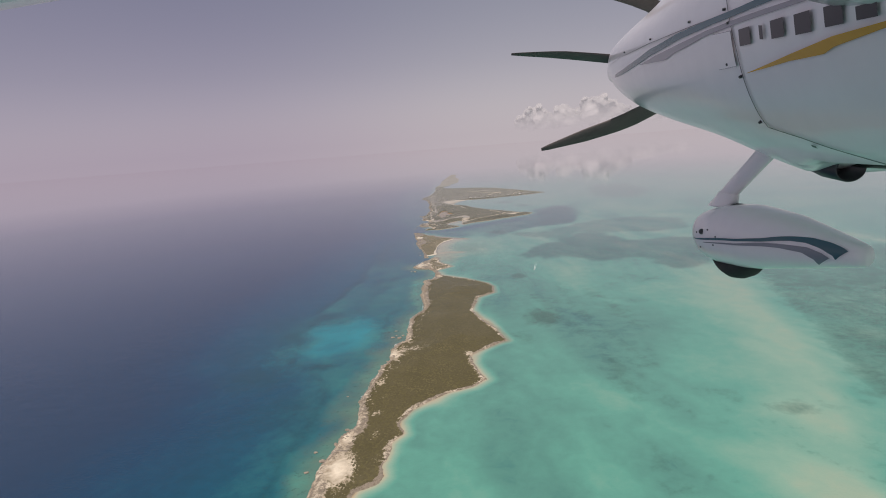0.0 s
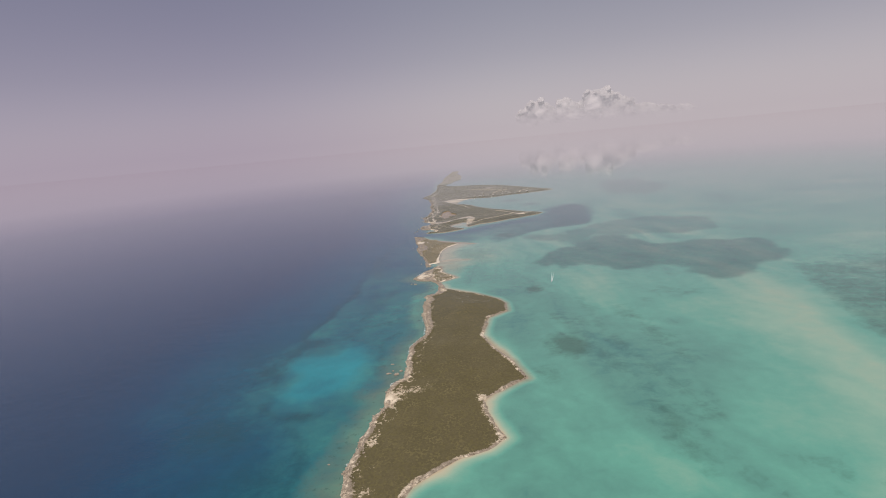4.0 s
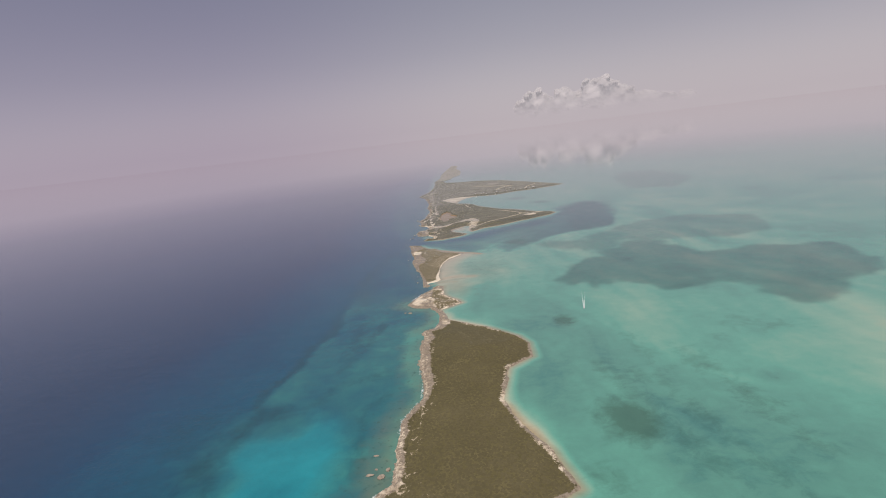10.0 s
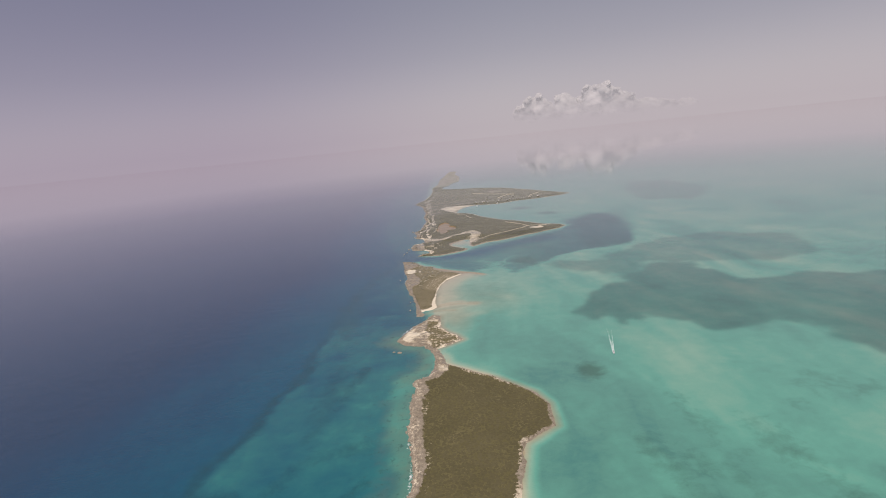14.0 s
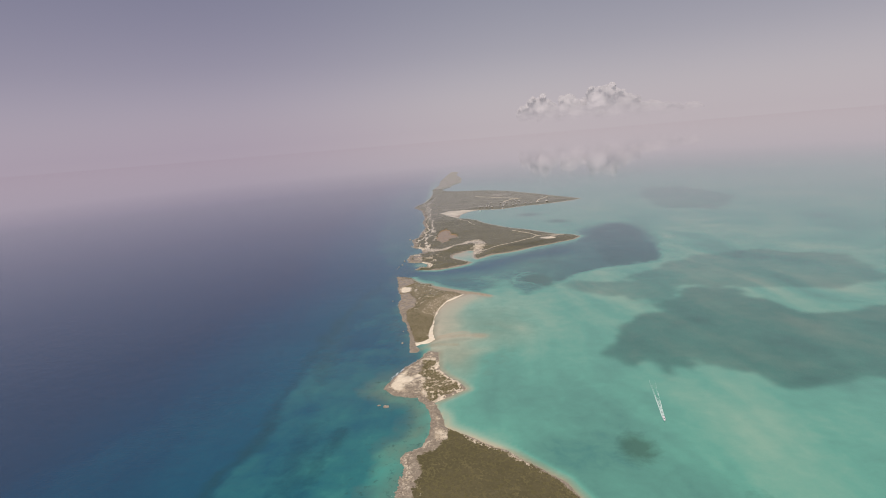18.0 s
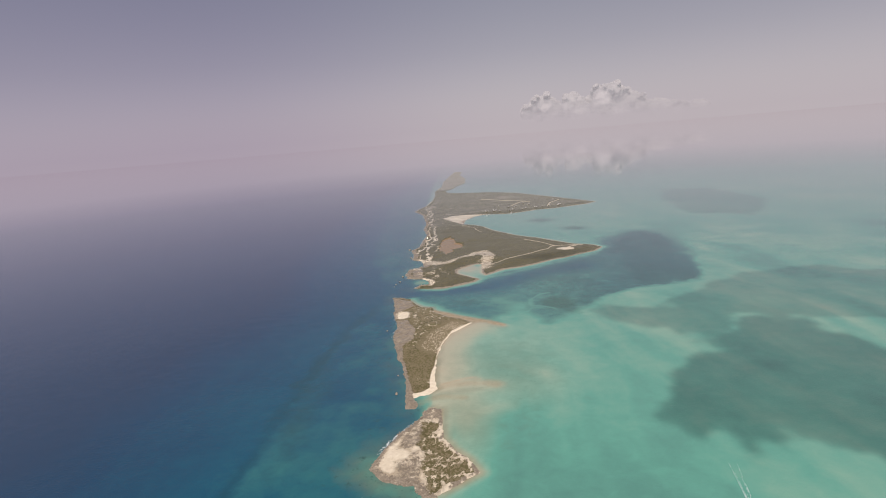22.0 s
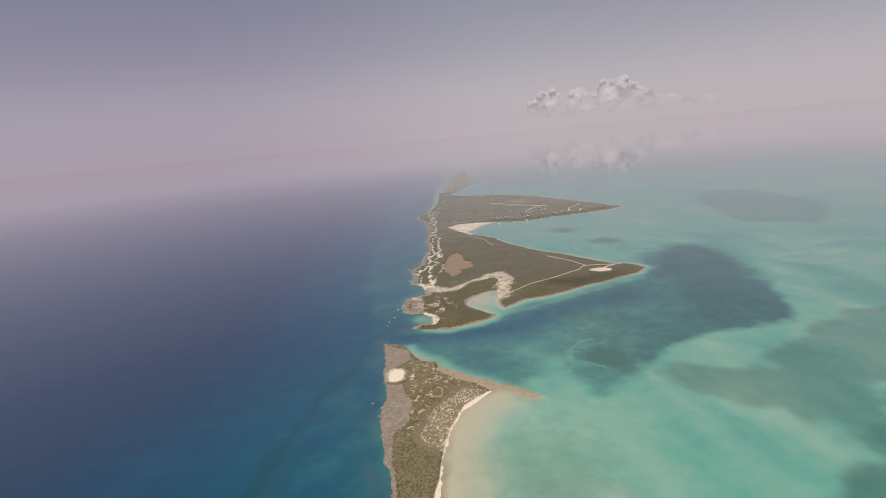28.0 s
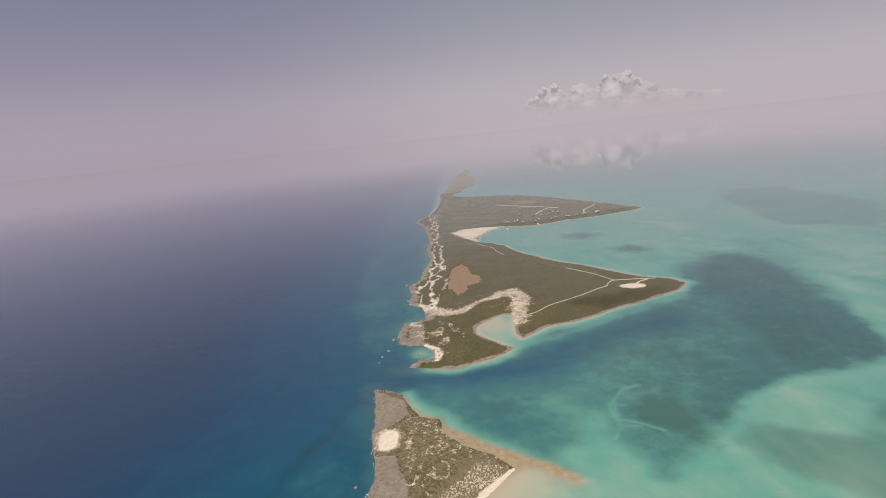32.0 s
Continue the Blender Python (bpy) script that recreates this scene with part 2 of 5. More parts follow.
M_SEA, M_LAND = sea_material(), land_material()
M_SCRUB = leaf_material("scrub_leaves", ((0.25, (0.080, 0.070, 0.036)), (0.5, (0.108, 0.093, 0.049)), (0.75, (0.146, 0.125, 0.070))))
M_BUSH = leaf_material("dune_bush_leaves", ((0.25, (0.145, 0.120, 0.072)), (0.5, (0.205, 0.168, 0.103)), (0.75, (0.275, 0.222, 0.140))))


def speckled(name, dark, light, scale, rough=0.9, bump=0.5, dist=0.2, metal=0.0):
    m = mat(name, rough=rough, metal=metal)
    k = Nodes(m)
    k.color(k.ramp(k.math("ADD", k.math("MULTIPLY", k.noise(scale, 5, 0.65), 0.6), k.math("MULTIPLY", k.noise(scale * 7, 3, 0.6), 0.4)), ((0.3, dark), (0.7, light))))
    k.bump(k.noise(scale * 4, 4, 0.7), bump, dist)
    return m


M_ROCK = speckled("coastal_limestone", (0.15, 0.118, 0.085), (0.49, 0.41, 0.325), 0.8)
M_ROAD = speckled("crushed_coral_track", (0.50, 0.43, 0.34), (0.66, 0.58, 0.47), 0.6)
M_WALLS = speckled("house_render", (0.46, 0.42, 0.37), (0.58, 0.54, 0.48), 1.5, bump=0.1)
M_ROOF = speckled("metal_roofing", (0.46, 0.44, 0.41), (0.62, 0.60, 0.56), 1.2, rough=0.5, bump=0.1)


def cloud_material():
    """Sunlit cumulus: white above, faded out towards its base to imitate haze; normals tipped up to lighten its
    billows.
    """
    m = mat("cloud_white", (0.97, 0.91, 0.88), 1.0, 0, 0.0)
    k = Nodes(m)
    pos = k.n("ShaderNodeSeparateXYZ")
    k.link(k.coords(), pos.inputs[0])
    h = k.math("ADD", pos.outputs["Z"], k.math("MULTIPLY", k.math("SUBTRACT", k.noise(0.009, 5, 0.62), 0.5), 190.0))
    thin = k.rng(k.noise(0.006, 4, 0.6), 0.35, 0.62, 0.5, 1.0)
    k.link(k.math("MULTIPLY", k.rng(h, 90, 330, 0.0, 0.34), thin), k.b.inputs["Alpha"])
    soft = k.n("ShaderNodeVectorMath")
    soft.operation = "MULTIPLY_ADD"
    soft.inputs[1].default_value, soft.inputs[2].default_value = (0.32, 0.32, 0.32), (0.0, -0.25, 0.5)
    unit = k.n("ShaderNodeVectorMath")
    unit.operation = "NORMALIZE"
    k.link(k.n("ShaderNodeNewGeometry").outputs["Normal"], soft.inputs[0])
    k.link(soft.outputs[0], unit.inputs[0])
    k.link(unit.outputs[0], k.b.inputs["Normal"])
    return m


M_CLOUD = cloud_material()


def veil_material(name):
    """Flat cumulus seen from the side and below: as thick as its body."""
    m = mat(name, (0.92, 0.90, 0.89), 1.0, 0, 0.0)
    k = Nodes(m)
    k.link(k.math("MULTIPLY", k.attr("dense"), k.rng(k.noise(0.09, 5, 0.6), 0.3, 0.7, 0.75, 1.2)), k.b.inputs["Alpha"])
    return m


M_VEIL = veil_material("thin_cloud")
M_PAINT = speckled("white_aircraft_paint", (0.81, 0.77, 0.79), (0.87, 0.83, 0.85), 2.0, rough=0.16, bump=0.012, dist=0.02)
M_TEAL = mat("teal_stripe_paint", (0.045, 0.12, 0.145), 0.2)
M_SILVER = mat("silver_grey_stripe_paint", (0.30, 0.30, 0.33), 0.25, 0.3)
M_GOLD = mat("amber_flash_paint", (0.60, 0.33, 0.02), 0.25)
M_CHAR = mat("charcoal_mark_paint", (0.035, 0.037, 0.042), 0.3)
M_BLADE = speckled("black_propeller_composite", (0.085, 0.072, 0.068), (0.12, 0.10, 0.095), 9.0, rough=0.7, bump=0.05, dist=0.01)
M_RUBBER = speckled("tyre_rubber", (0.012, 0.012, 0.012), (0.03, 0.03, 0.03), 20.0, rough=0.8, bump=0.2, dist=0.005)
M_STEEL = speckled("sooted_exhaust_steel", (0.03, 0.028, 0.026), (0.12, 0.11, 0.10), 14.0, rough=0.45, bump=0.1, dist=0.005, metal=0.8)
M_HULL = mat("white_boat_gelcoat", (0.78, 0.78, 0.77), 0.25)
M_FOAM = speckled("wake_foam", (0.36, 0.54, 0.50), (0.66, 0.72, 0.69), 1.2, rough=0.8, bump=0.3, dist=0.1)


def part(name, bm, material, parent=None, label="", smooth=True):
    me = bpy.data.meshes.new(name)
    bm.to_mesh(me)
    bm.free()
    me.materials.append(material)
    if smooth:
        me.polygons.foreach_set("use_smooth", [True] * len(me.polygons))
    ob = new(name, me)
    ob.parent = parent
    if label:
        ob["label"] = label
    return ob


def sheet(name, verts, faces, material, parent=None, attrs=None, smooth=True, upright=0.0, charted=True):
    """One mesh object from arrays, with named float attributes on its points."""
    me = bpy.data.meshes.new(name)
    verts, faces = np.array(verts, np.float32), np.asarray(faces, np.int32)
    if charted:
        verts[:, :2] = chart(verts[:, :2])
    w = faces.shape[1]
    me.vertices.add(len(verts))
    me.vertices.foreach_set("co", verts.ravel())
    me.loops.add(faces.size)
    me.loops.foreach_set("vertex_index", faces.ravel())
    me.polygons.add(len(faces))
    me.polygons.foreach_set("loop_start", np.arange(0, faces.size, w, dtype=np.int32))
    me.polygons.foreach_set("use_smooth", np.full(len(faces), smooth))
    me.update(calc_edges=True)
    for key, val in (attrs or {}).items():
        me.attributes.new(key, "FLOAT", "POINT").data.foreach_set("value", np.asarray(val, np.float32))
    if upright:        # leafage: turn the normals towards the sky
        nv = np.empty(len(verts) * 3, np.float32)
        me.vertex_normals.foreach_get("vector", nv)
        nv = nv.reshape(-1, 3) * (1 - upright) + np.array((0, 0, upright))
        me.normals_split_custom_set_from_vertices(nv / np.linalg.norm(nv, axis=1, keepdims=True))
    me.materials.append(material)
    ob = new(name, me)
    ob.parent = parent
    return ob


def thing(name, loc, label, category, group="", kind=""):
    return tagged(new(name), label, category, group, kind) if loc is None else place(tagged(new(name), label, category, group, kind), loc)


def place(ob, loc):
    ob.location = loc
    return ob


# ---- plan: coasts, in metres ----
WEST_A = [(-49, 138), (-48.0, 150.6), (-47.7, 155.0), (-47.5, 165.0), (-46.0, 169.6), (-44.0, 176.0), (-42.2, 182.9), (-38.6, 188.3), (-38.3, 194.3), (-39.7, 207.9), (-38.9, 216.2), (-36.1, 234.1), (-34.6, 244.5), (-31.0, 251.3), (-32.1, 262), (-29, 272), (-24.6, 276), (-24.8, 294.4), (-24.0, 312), (-17.0, 326.8), (-16.8, 336.9), (-19.0, 356.2), (-20.1, 382.2), (-18.4, 390.3), (-20.0, 399.7), (-18.8, 402.8), (-13.2, 405.7), (-11.3, 412.8), (-10.3, 418.4), (-11.3, 426.9), (-13.2, 436.3), (-16.9, 442.6)]
ISLET_A = [(-26.8, 445.2), (-32.4, 452.0), (-30.7, 460.1), (-24.9, 471.4), (-17.2, 482.5), (-13.9, 491.5), (-8.9, 488.5), (-7.8, 468.3), (-4.6, 461.5), (0.4, 454.8), (3.7, 447.0), (-2.5, 441.8), (-9.7, 437.0), (-6.7, 426.0), (-5.3, 417.5)]
EAST_A = [(2.8, 410.5), (10.3, 404.1), (16.5, 398.9), (23.6, 391.0), (30.7, 383.0), (34.5, 373), (33.6, 357.4), (21.1, 347.9), (15.4, 320.8), (19.8, 302.5), (27.0, 286.2), (30.0, 272.6), (31.3, 266.5), (26.1, 263.4), (14.7, 254.4), (10.3, 250.1), (11.0, 239.6), (12.9, 233.0), (15.6, 222.6), (9.5, 216.4), (-1.8, 211.7), (-10.2, 205.5), (-17.4, 198.2), (-20.6, 190.9), (-19.1, 182.2), (-23.1, 177.2), (-23.5, 170.4), (-25.2, 164.3), (-24.2, 158.3), (-26.6, 154.9), (-32.4, 151.7), (-34, 145), (-38, 137)]
WEST_C = [(-23.7, 490.8), (-24.4, 503.8), (-25.6, 521.0), (-28.1, 534.6), (-31.7, 545.2), (-33.8, 559.4), (-37.0, 572.5), (-37.4, 582.8), (-36.1, 589.9), (-40.8, 620.3), (-42.5, 640.6), (-45.2, 658.2), (-40.0, 657.0), (-32.5, 651.5)]
EAST_C = [(-29.5, 642.5), (-24.4, 631.0), (-16.5, 627.5), (-14.8, 617.2), (-7.3, 606.6), (2.0, 599.5), (8.6, 590.5), (3.4, 584.4), (-3.9, 576.6), (-8.2, 564.9), (-11.4, 549.1), (-12.4, 534.0), (-12.4, 516.5), (-10.6, 506.8), (-14.3, 502.1), (-18.1, 501.6), (-21.3, 499.4), (-18.7, 494.6), (-19.4, 490.7)]
WEST_D = [(-31.8, 680.6), (-27.8, 687.4), (-20.7, 687.8), (-20.5, 699.2), (-26.5, 709.2), (-33.4, 710.3), (-39.2, 714.5), (-41.3, 729.0), (-40.2, 749.5), (-34.9, 751.1), (-26.1, 755.1), (-29.3, 780.0), (-39.1, 790.5), (-39.0, 816.3), (-43.5, 840.6), (-36.0, 860.4), (-33.2, 903.7), (-29.3, 941.6), (-35.5, 992.7), (-33.2, 1048.5), (-38.8, 1108), (-43, 1160), (-60.4, 1222), (-58, 1245), (-42.7, 1308), (-38, 1360), (-31.4, 1417), (-27, 1540), (-30.4, 1662), (-11.9, 1843), (-6, 2080), (18.1, 2406), (34, 2620), (49, 2800)]
NORTH_D = [(84, 2760), (64, 2460), (74, 2200), (61.6, 1913), (30, 1800), (20.8, 1732), (-1.8, 1661), (4, 1608), (25.1, 1570), (60, 1548), (97.8, 1527), (155, 1458), (192, 1357), (221.3, 1262), (251, 1166), (230, 1147), (204.6, 1136), (168.3, 1121), (141.4, 1119), (112, 1102), (88.8, 1097), (59.5, 1109), (40, 1094), (25, 1058)]
EAST_D = [(19.5, 1014), (34, 1000), (46.1, 977), (53, 948), (61.6, 926), (79.6, 886), (95.8, 865.2), (110.4, 835.2), (123.6, 810.7), (140.4, 797.1), (145.8, 782.7), (133.7, 767.8), (115.6, 758.3), (101.8, 749.2), (90.1, 744.9), (73.3, 733.5), (58.3, 725.7), (41.3, 721.1), (31.9, 711.6), (26.5, 706.0), (24.1, 715.9), (26.7, 748.7), (20.3, 750.9), (9.0, 741.0), (3.1, 732.3), (2.9, 720.5), (8.6, 709.6), (19.7, 693.8), (15.5, 687.2), (3.8, 680.8), (-7.4, 675.3), (-15.5, 676.0)]
ROCK_C = [(-60, 670), (-31.3, 646), (-28.3, 632.6), (-38, 620), (-38, 604), (-31, 603), (-25.1, 583.6), (-24.7, 570), (-30.4, 561), (-27.5, 536.5), (-24.5, 521), (-22.5, 508), (-21.3, 503), (-16, 498), (-14, 486), (-60, 486)]
BEACH_C = [(9.5, 592.5), (6.2, 590.2), (-3.8, 579.8), (-9.8, 560.1), (-12.1, 544.6), (-12.6, 534.4), (-14.3, 521.6), (-14.3, 508.5), (-17, 505), (-21.5, 503.3), (-21, 499.5), (-8, 498), (30, 510), (40, 592)]
DUNE_C = [(7, 591), (-3.5, 597), (-18.3, 575), (-21, 557), (-14.2, 547), (-9, 545), (0, 575)]
POND = [(-13.5, 861.8), (-9, 891.3), (0, 909), (5.5, 880), (4.9, 867.1), (13.0, 853), (10.5, 832), (3, 823.2), (-1, 808), (-6, 800), (-12.7, 820)]
TRACK_1 = [(29.8, 743.0), (41.0, 748.4), (53.5, 758.6), (77.1, 773.9), (94.3, 788.0), (103.3, 802.3), (120.3, 801.4), (132.1, 801.1)]
TRACK_2 = [(103.3, 802.3), (97.5, 824.4), (80.0, 855.4)]
TRACK_6 = [(38.8, 927.3), (32.2, 966.4), (17.8, 997)]
TRACK_3 = [(110, 1185), (124, 1225), (137.7, 1251), (153.7, 1244)]
TRACK_4 = [(69.6, 1364), (110, 1302), (153.7, 1244)]
TRACK_5 = [(166.7, 1150), (178, 1190), (205.8, 1241)]
STREAK = [(-30, 773), (-23.9, 771.7), (-14, 763), (-4.6, 760), (6.8, 777.0), (21.0, 788.2), (31.2, 797.3), (35.1, 775.6), (30.2, 755.0), (27, 735)]
CHANNEL = [(-120, 692), (-34.0, 676), (-12.7, 672), (10, 677), (28, 696), (45, 713), (75, 727), (112, 750), (150, 775), (172, 812), (206, 850), (214, 825), (200, 760), (192, 712), (180, 668), (171, 646), (150, 640), (125, 637), (111, 632), (92, 624), (73, 600), (52, 583),
           (47, 604), (47, 622), (40, 626), (30, 604), (18, 598), (4, 612), (-10, 630), (-28, 650), (-65.1, 663.7), (-120, 660)]
POOL = [(-89.6, 298.1), (-81.1, 281.2), (-82.9, 270.0), (-82.3, 263.6), (-73.7, 255.7), (-63.6, 254.4), (-59.4, 260.6), (-50.2, 263.4), (-44.4, 265.8), (-40.7, 277.6), (-41.0, 293.1), (-50.4, 316.9), (-60.0, 324), (-66.3, 312), (-83.5, 306.9)]
REEF_EDGE = [(-62, 120), (-58, 160), (-52, 200), (-52, 225), (-64, 242), (-82, 256), (-84, 285), (-85, 310), (-86, 330), (-85, 357), (-80, 380), (-75, 412), (-72.5, 440), (-70.5, 480), (-71, 520), (-66, 575), (-50, 659), (-58, 700), (-80, 800), (-92, 1000), (-118, 1350), (-85, 2200), (-60, 5400)]
LAND_A, LAND_C, LAND_D = WEST_A + ISLET_A + EAST_A, WEST_C + EAST_C, WEST_D + NORTH_D + EAST_D

# the coasts below are drawn on a chart: northing on it, northing in metres, easting scale and easting shift
CHART = [[150, 200, 300, 400, 500, 600, 700, 800, 1000, 1200, 1500, 1900, 2400, 2800], [155.0, 205.3, 302.3, 394.4, 481.2, 560.6, 634.3, 702.1, 824.2, 931.9, 1072.4, 1229.6, 1390.8, 1498.6], [0.9650, 0.9560, 0.9300, 0.8993, 0.8686, 0.8291, 0.7923, 0.7612, 0.7092, 0.6659, 0.6117, 0.5533, 0.4956, 0.4580], [-1.24, -1.43, -0.81, 0.52, 2.28, 3.43, 4.09, 4.67, 5.68, 6.56, 7.70, 8.95, 10.22, 11.05], [-0.0187, -0.0336, -0.0380, -0.0289, -0.0159, -0.0109, -0.0127, -0.0157, -0.0223, -0.0287, -0.0370, -0.0457, -0.0536, -0.0580]]


def chart(P):
    """Chart points as metres on the ground."""
    P = np.asarray(P, float)
    x, y = P[:, 0], P[:, 1]
    c, north, scale, shift, slant = (np.array(v) for v in CHART)
    n = np.where(y < c[0], north[0] + (y - c[0]), np.where(y > c[-1], north[-1] + (y - c[-1]) * 1.45, np.interp(y, c, north)))
    near = np.clip(x, -300, 300)
    return np.stack([np.interp(y, c, shift) + near * np.interp(y, c, scale) + (x - near), n + np.clip(x, -200, 200) * np.interp(y, c, slant)], 1)


def at_chart(x, y):
    return chart([(x, y)])[0]


def dist_line(P, line, closed=False):
    """Distance of the points P from a line of corners."""
    pts = np.array(line, float)
    if closed:
        pts = np.vstack([pts, pts[:1]])
    best = np.full(len(P), 1e9)
    for a, b in zip(pts[:-1], pts[1:]):
        ab = b - a
        u = np.clip(((P - a) @ ab) / (ab @ ab + 1e-9), 0, 1)
        q = P - a - u[:, None] * ab
        best = np.minimum(best, np.einsum("ij,ij->i", q, q))
    return np.sqrt(best)


def inside(P, poly):
    pts = np.array(poly, float)
    res = np.zeros(len(P), bool)
    for (x1, y1), (x2, y2) in zip(pts, np.roll(pts, -1, 0)):
        if y1 != y2:
            c = (y1 > P[:, 1]) != (y2 > P[:, 1])
            res ^= c & (P[:, 0] < (x2 - x1) * (P[:, 1] - y1) / (y2 - y1) + x1)
    return res


def signed(P, poly):
    """Distance inland (positive) or offshore (negative)."""
    return np.where(inside(P, poly), 1, -1) * dist_line(P, poly, True)


def smooth(a, b, v):
    u = np.clip((v - a) / (b - a), 0, 1)
    return u * u * (3 - 2 * u)


_rs = np.random.RandomState(5)
_lat = _rs.rand(256, 256)


def vnoise(P, size, octaves=4, seed=0):
    """Value noise in 0..1 over plan points."""
    out, amp, tot = np.zeros(len(P)), 1.0, 0.0
    for o in range(octaves):
        q = P / size * 2 ** o + seed * 17.3 + o * 31.7
        i = np.floor(q).astype(int)
        f = q - i
        f = f * f * (3 - 2 * f)
        x0, y0, x1, y1 = i[:, 0] % 256, i[:, 1] % 256, (i[:, 0] + 1) % 256, (i[:, 1] + 1) % 256
        v = (_lat[x0, y0] * (1 - f[:, 0]) + _lat[x1, y0] * f[:, 0]) * (1 - f[:, 1]) + (_lat[x0, y1] * (1 - f[:, 0]) + _lat[x1, y1] * f[:, 0]) * f[:, 1]
        out += amp * v
        tot += amp
        amp *= 0.55
    return out / tot


def steps(*legs):
    """Grid lines: (from, to, step at its start, step at its end), leg after leg."""
    vals = [legs[0][0]]
    for a, b, s0, s1 in legs:
        while vals[-1] < b - 1e-6:
            u = (vals[-1] - a) / (b - a)
            vals.append(min(b, vals[-1] + s0 + (s1 - s0) * u))
    return np.array(vals)


def lattice(xs, ys):
    X, Y = np.meshgrid(xs, ys)
    nx = len(xs)
    i = (np.arange(len(ys) - 1)[:, None] * nx + np.arange(nx - 1)[None]).ravel()
    return np.stack([X.ravel(), Y.ravel()], 1), np.stack([i, i + 1, i + nx + 1, i + nx], 1)


# ---- sea ----
AXIS_Y = [100, 150, 200, 250, 350, 400, 425, 460, 488, 510, 560, 650, 668, 700, 800, 1000, 1300, 2000, 5200]
AXIS_X = [-42, -40, -25, -12, -2, -6, -9.5, -14, -17, -19, -20, -36, -30, -18, -15, -12, -40, -40, 40]


def sea():
    xs = steps((-5400, -800, 400, 120), (-800, -140, 100, 4), (-140, 22, 1.7, 1.7), (22, 80, 0.8, 0.8), (80, 210, 1.7, 1.7), (210, 900, 3, 90), (900, 5400, 100, 400))
    ys = steps((-2500, 60, 300, 20), (60, 140, 10, 2), (140, 592, 1.7, 1.9), (592, 648, 0.9, 0.9), (648, 700, 1.7, 1.9), (700, 1400, 2, 12), (1400, 5400, 14, 150))
    P, F = lattice(xs, ys)
    off = -np.maximum(np.maximum(signed(P, LAND_A), signed(P, LAND_C)), signed(P, LAND_D))
    west = np.interp(P[:, 1], AXIS_Y, AXIS_X) - P[:, 0]
    n1, n2, n3 = vnoise(P, 60, 4, 1), vnoise(P, 14, 4, 2), vnoise(P * (1, 0.35), 22, 4, 3)
    # windward side: shelf, reef edge, drop-off
    wob = off + (n1 - 0.5) * 26 + (n2 - 0.5) * 9
    shelf = 2.1 + 1.1 * smooth(450, 510, P[:, 1]) + 0.9 * smooth(0, 6, wob) + 0.5 * smooth(14, 40, wob) + 1.6 * (n2 - 0.5)
    g = np.array(REEF_EDGE)
    out = np.interp(P[:, 1], g[:, 1], g[:, 0]) - P[:, 0] + (n1 - 0.5) * 7 + (n2 - 0.5) * 4      # metres beyond the reef edge
    soft = 1 + 5 * smooth(350, 300, P[:, 1])
    edge = smooth(0, 1, (out + 2 * soft) / (6 * soft))
    dw = (1.16 - 0.12 * np.exp(-((P[:, 1] - 345) / 60) ** 2) - 0.22 * smooth(680, 740, P[:, 1])) * shelf * (1 - edge) + edge * (5.2 - 0.9 * smooth(350, 300, P[:, 1]) * smooth(60, 20, out) + 2.2 * smooth(5, 45, out) + 9.5 * smooth(45, 110, out))
    blue_hole = smooth(-8, 10, signed(P, POOL) + (n2 - 0.5) * 12 + (n1 - 0.5) * 6)
    dw = dw * (1 - blue_hole) + blue_hole * np.minimum(dw, 1.75 + 1.5 * (n1 - 0.5) + 0.7 * (n2 - 0.5))
    # leeward side: the bank
    warp = vnoise(P, 80, 2, 9) * 40
    slant = vnoise(np.stack([P[:, 0] + P[:, 1] * 0.14 + warp, P[:, 1] * 0.34 + warp], 1), 22, 4, 6)
    bank = 1.42 + 0.34 * smooth(110, 60, P[:, 0]) * smooth(420, 380, P[:, 1]) + 0.75 * (n1 - 0.5) + 1.7 * (slant - 0.5)
    rim_x = np.interp(P[:, 1], [120, 136, 165, 204, 245, 343, 420], [98, 109, 128, 149, 163, 194, 215])
    pale = np.exp(-((P[:, 0] - rim_x) / np.where(P[:, 0] > rim_x, 11, 30)) ** 2) * smooth(430, 330, P[:, 1])
    bank = bank * (1 - 0.50 * pale)
    bank = np.maximum(bank, 0.60)
    de = np.minimum(bank, 0.12 + (0.14 + 0.12 * smooth(270, 240, P[:, 1]) + 0.24 * smooth(0.35, 0.7, n1)) * off + 0.5 * smooth(2, 12, off))
    for cx, cy, rx, ry in ((23, 297, 7, 16), (13, 250, 5, 8), (-8, 205, 10, 6), (2, 476, 12, 28)):
        de = de * (1 - 0.6 * np.exp(-((P[:, 0] - cx) / rx) ** 2 - ((P[:, 1] - cy) / ry) ** 2))
    de = de * (1 - 0.28 * np.exp(-((P[:, 0] - 26) / 34) ** 2 - ((P[:, 1] - 535) / 46) ** 2))
    # hollows
    for cx, cy, rx, ry, extra in ((100, 280, 60, 60, 0.5), (62, 345, 30, 40, 0.45), (34, 430, 26, 34, 0.5)):
        de = de + extra * np.exp(-((P[:, 0] - cx) / rx) ** 2 - ((P[:, 1] - cy) / ry) ** 2) * smooth(3, 14, off)
    ch = signed(P, CHANNEL) + (n2 - 0.5) * 9 + (n1 - 0.5) * 8
    fade = 6 + 26 * smooth(690, 770, P[:, 1]) * smooth(80, 150, P[:, 0])
    deep = smooth(0, 1, (ch + fade) / (fade + 3))
    core = np.exp(-(dist_line(P, [(-140, 676), (-60, 671), (-12, 664), (24, 672), (60, 698), (105, 714)]) / 15) ** 2)
    shelf_d = smooth(1.0, 10, off + (n2 - 0.5) * 6)
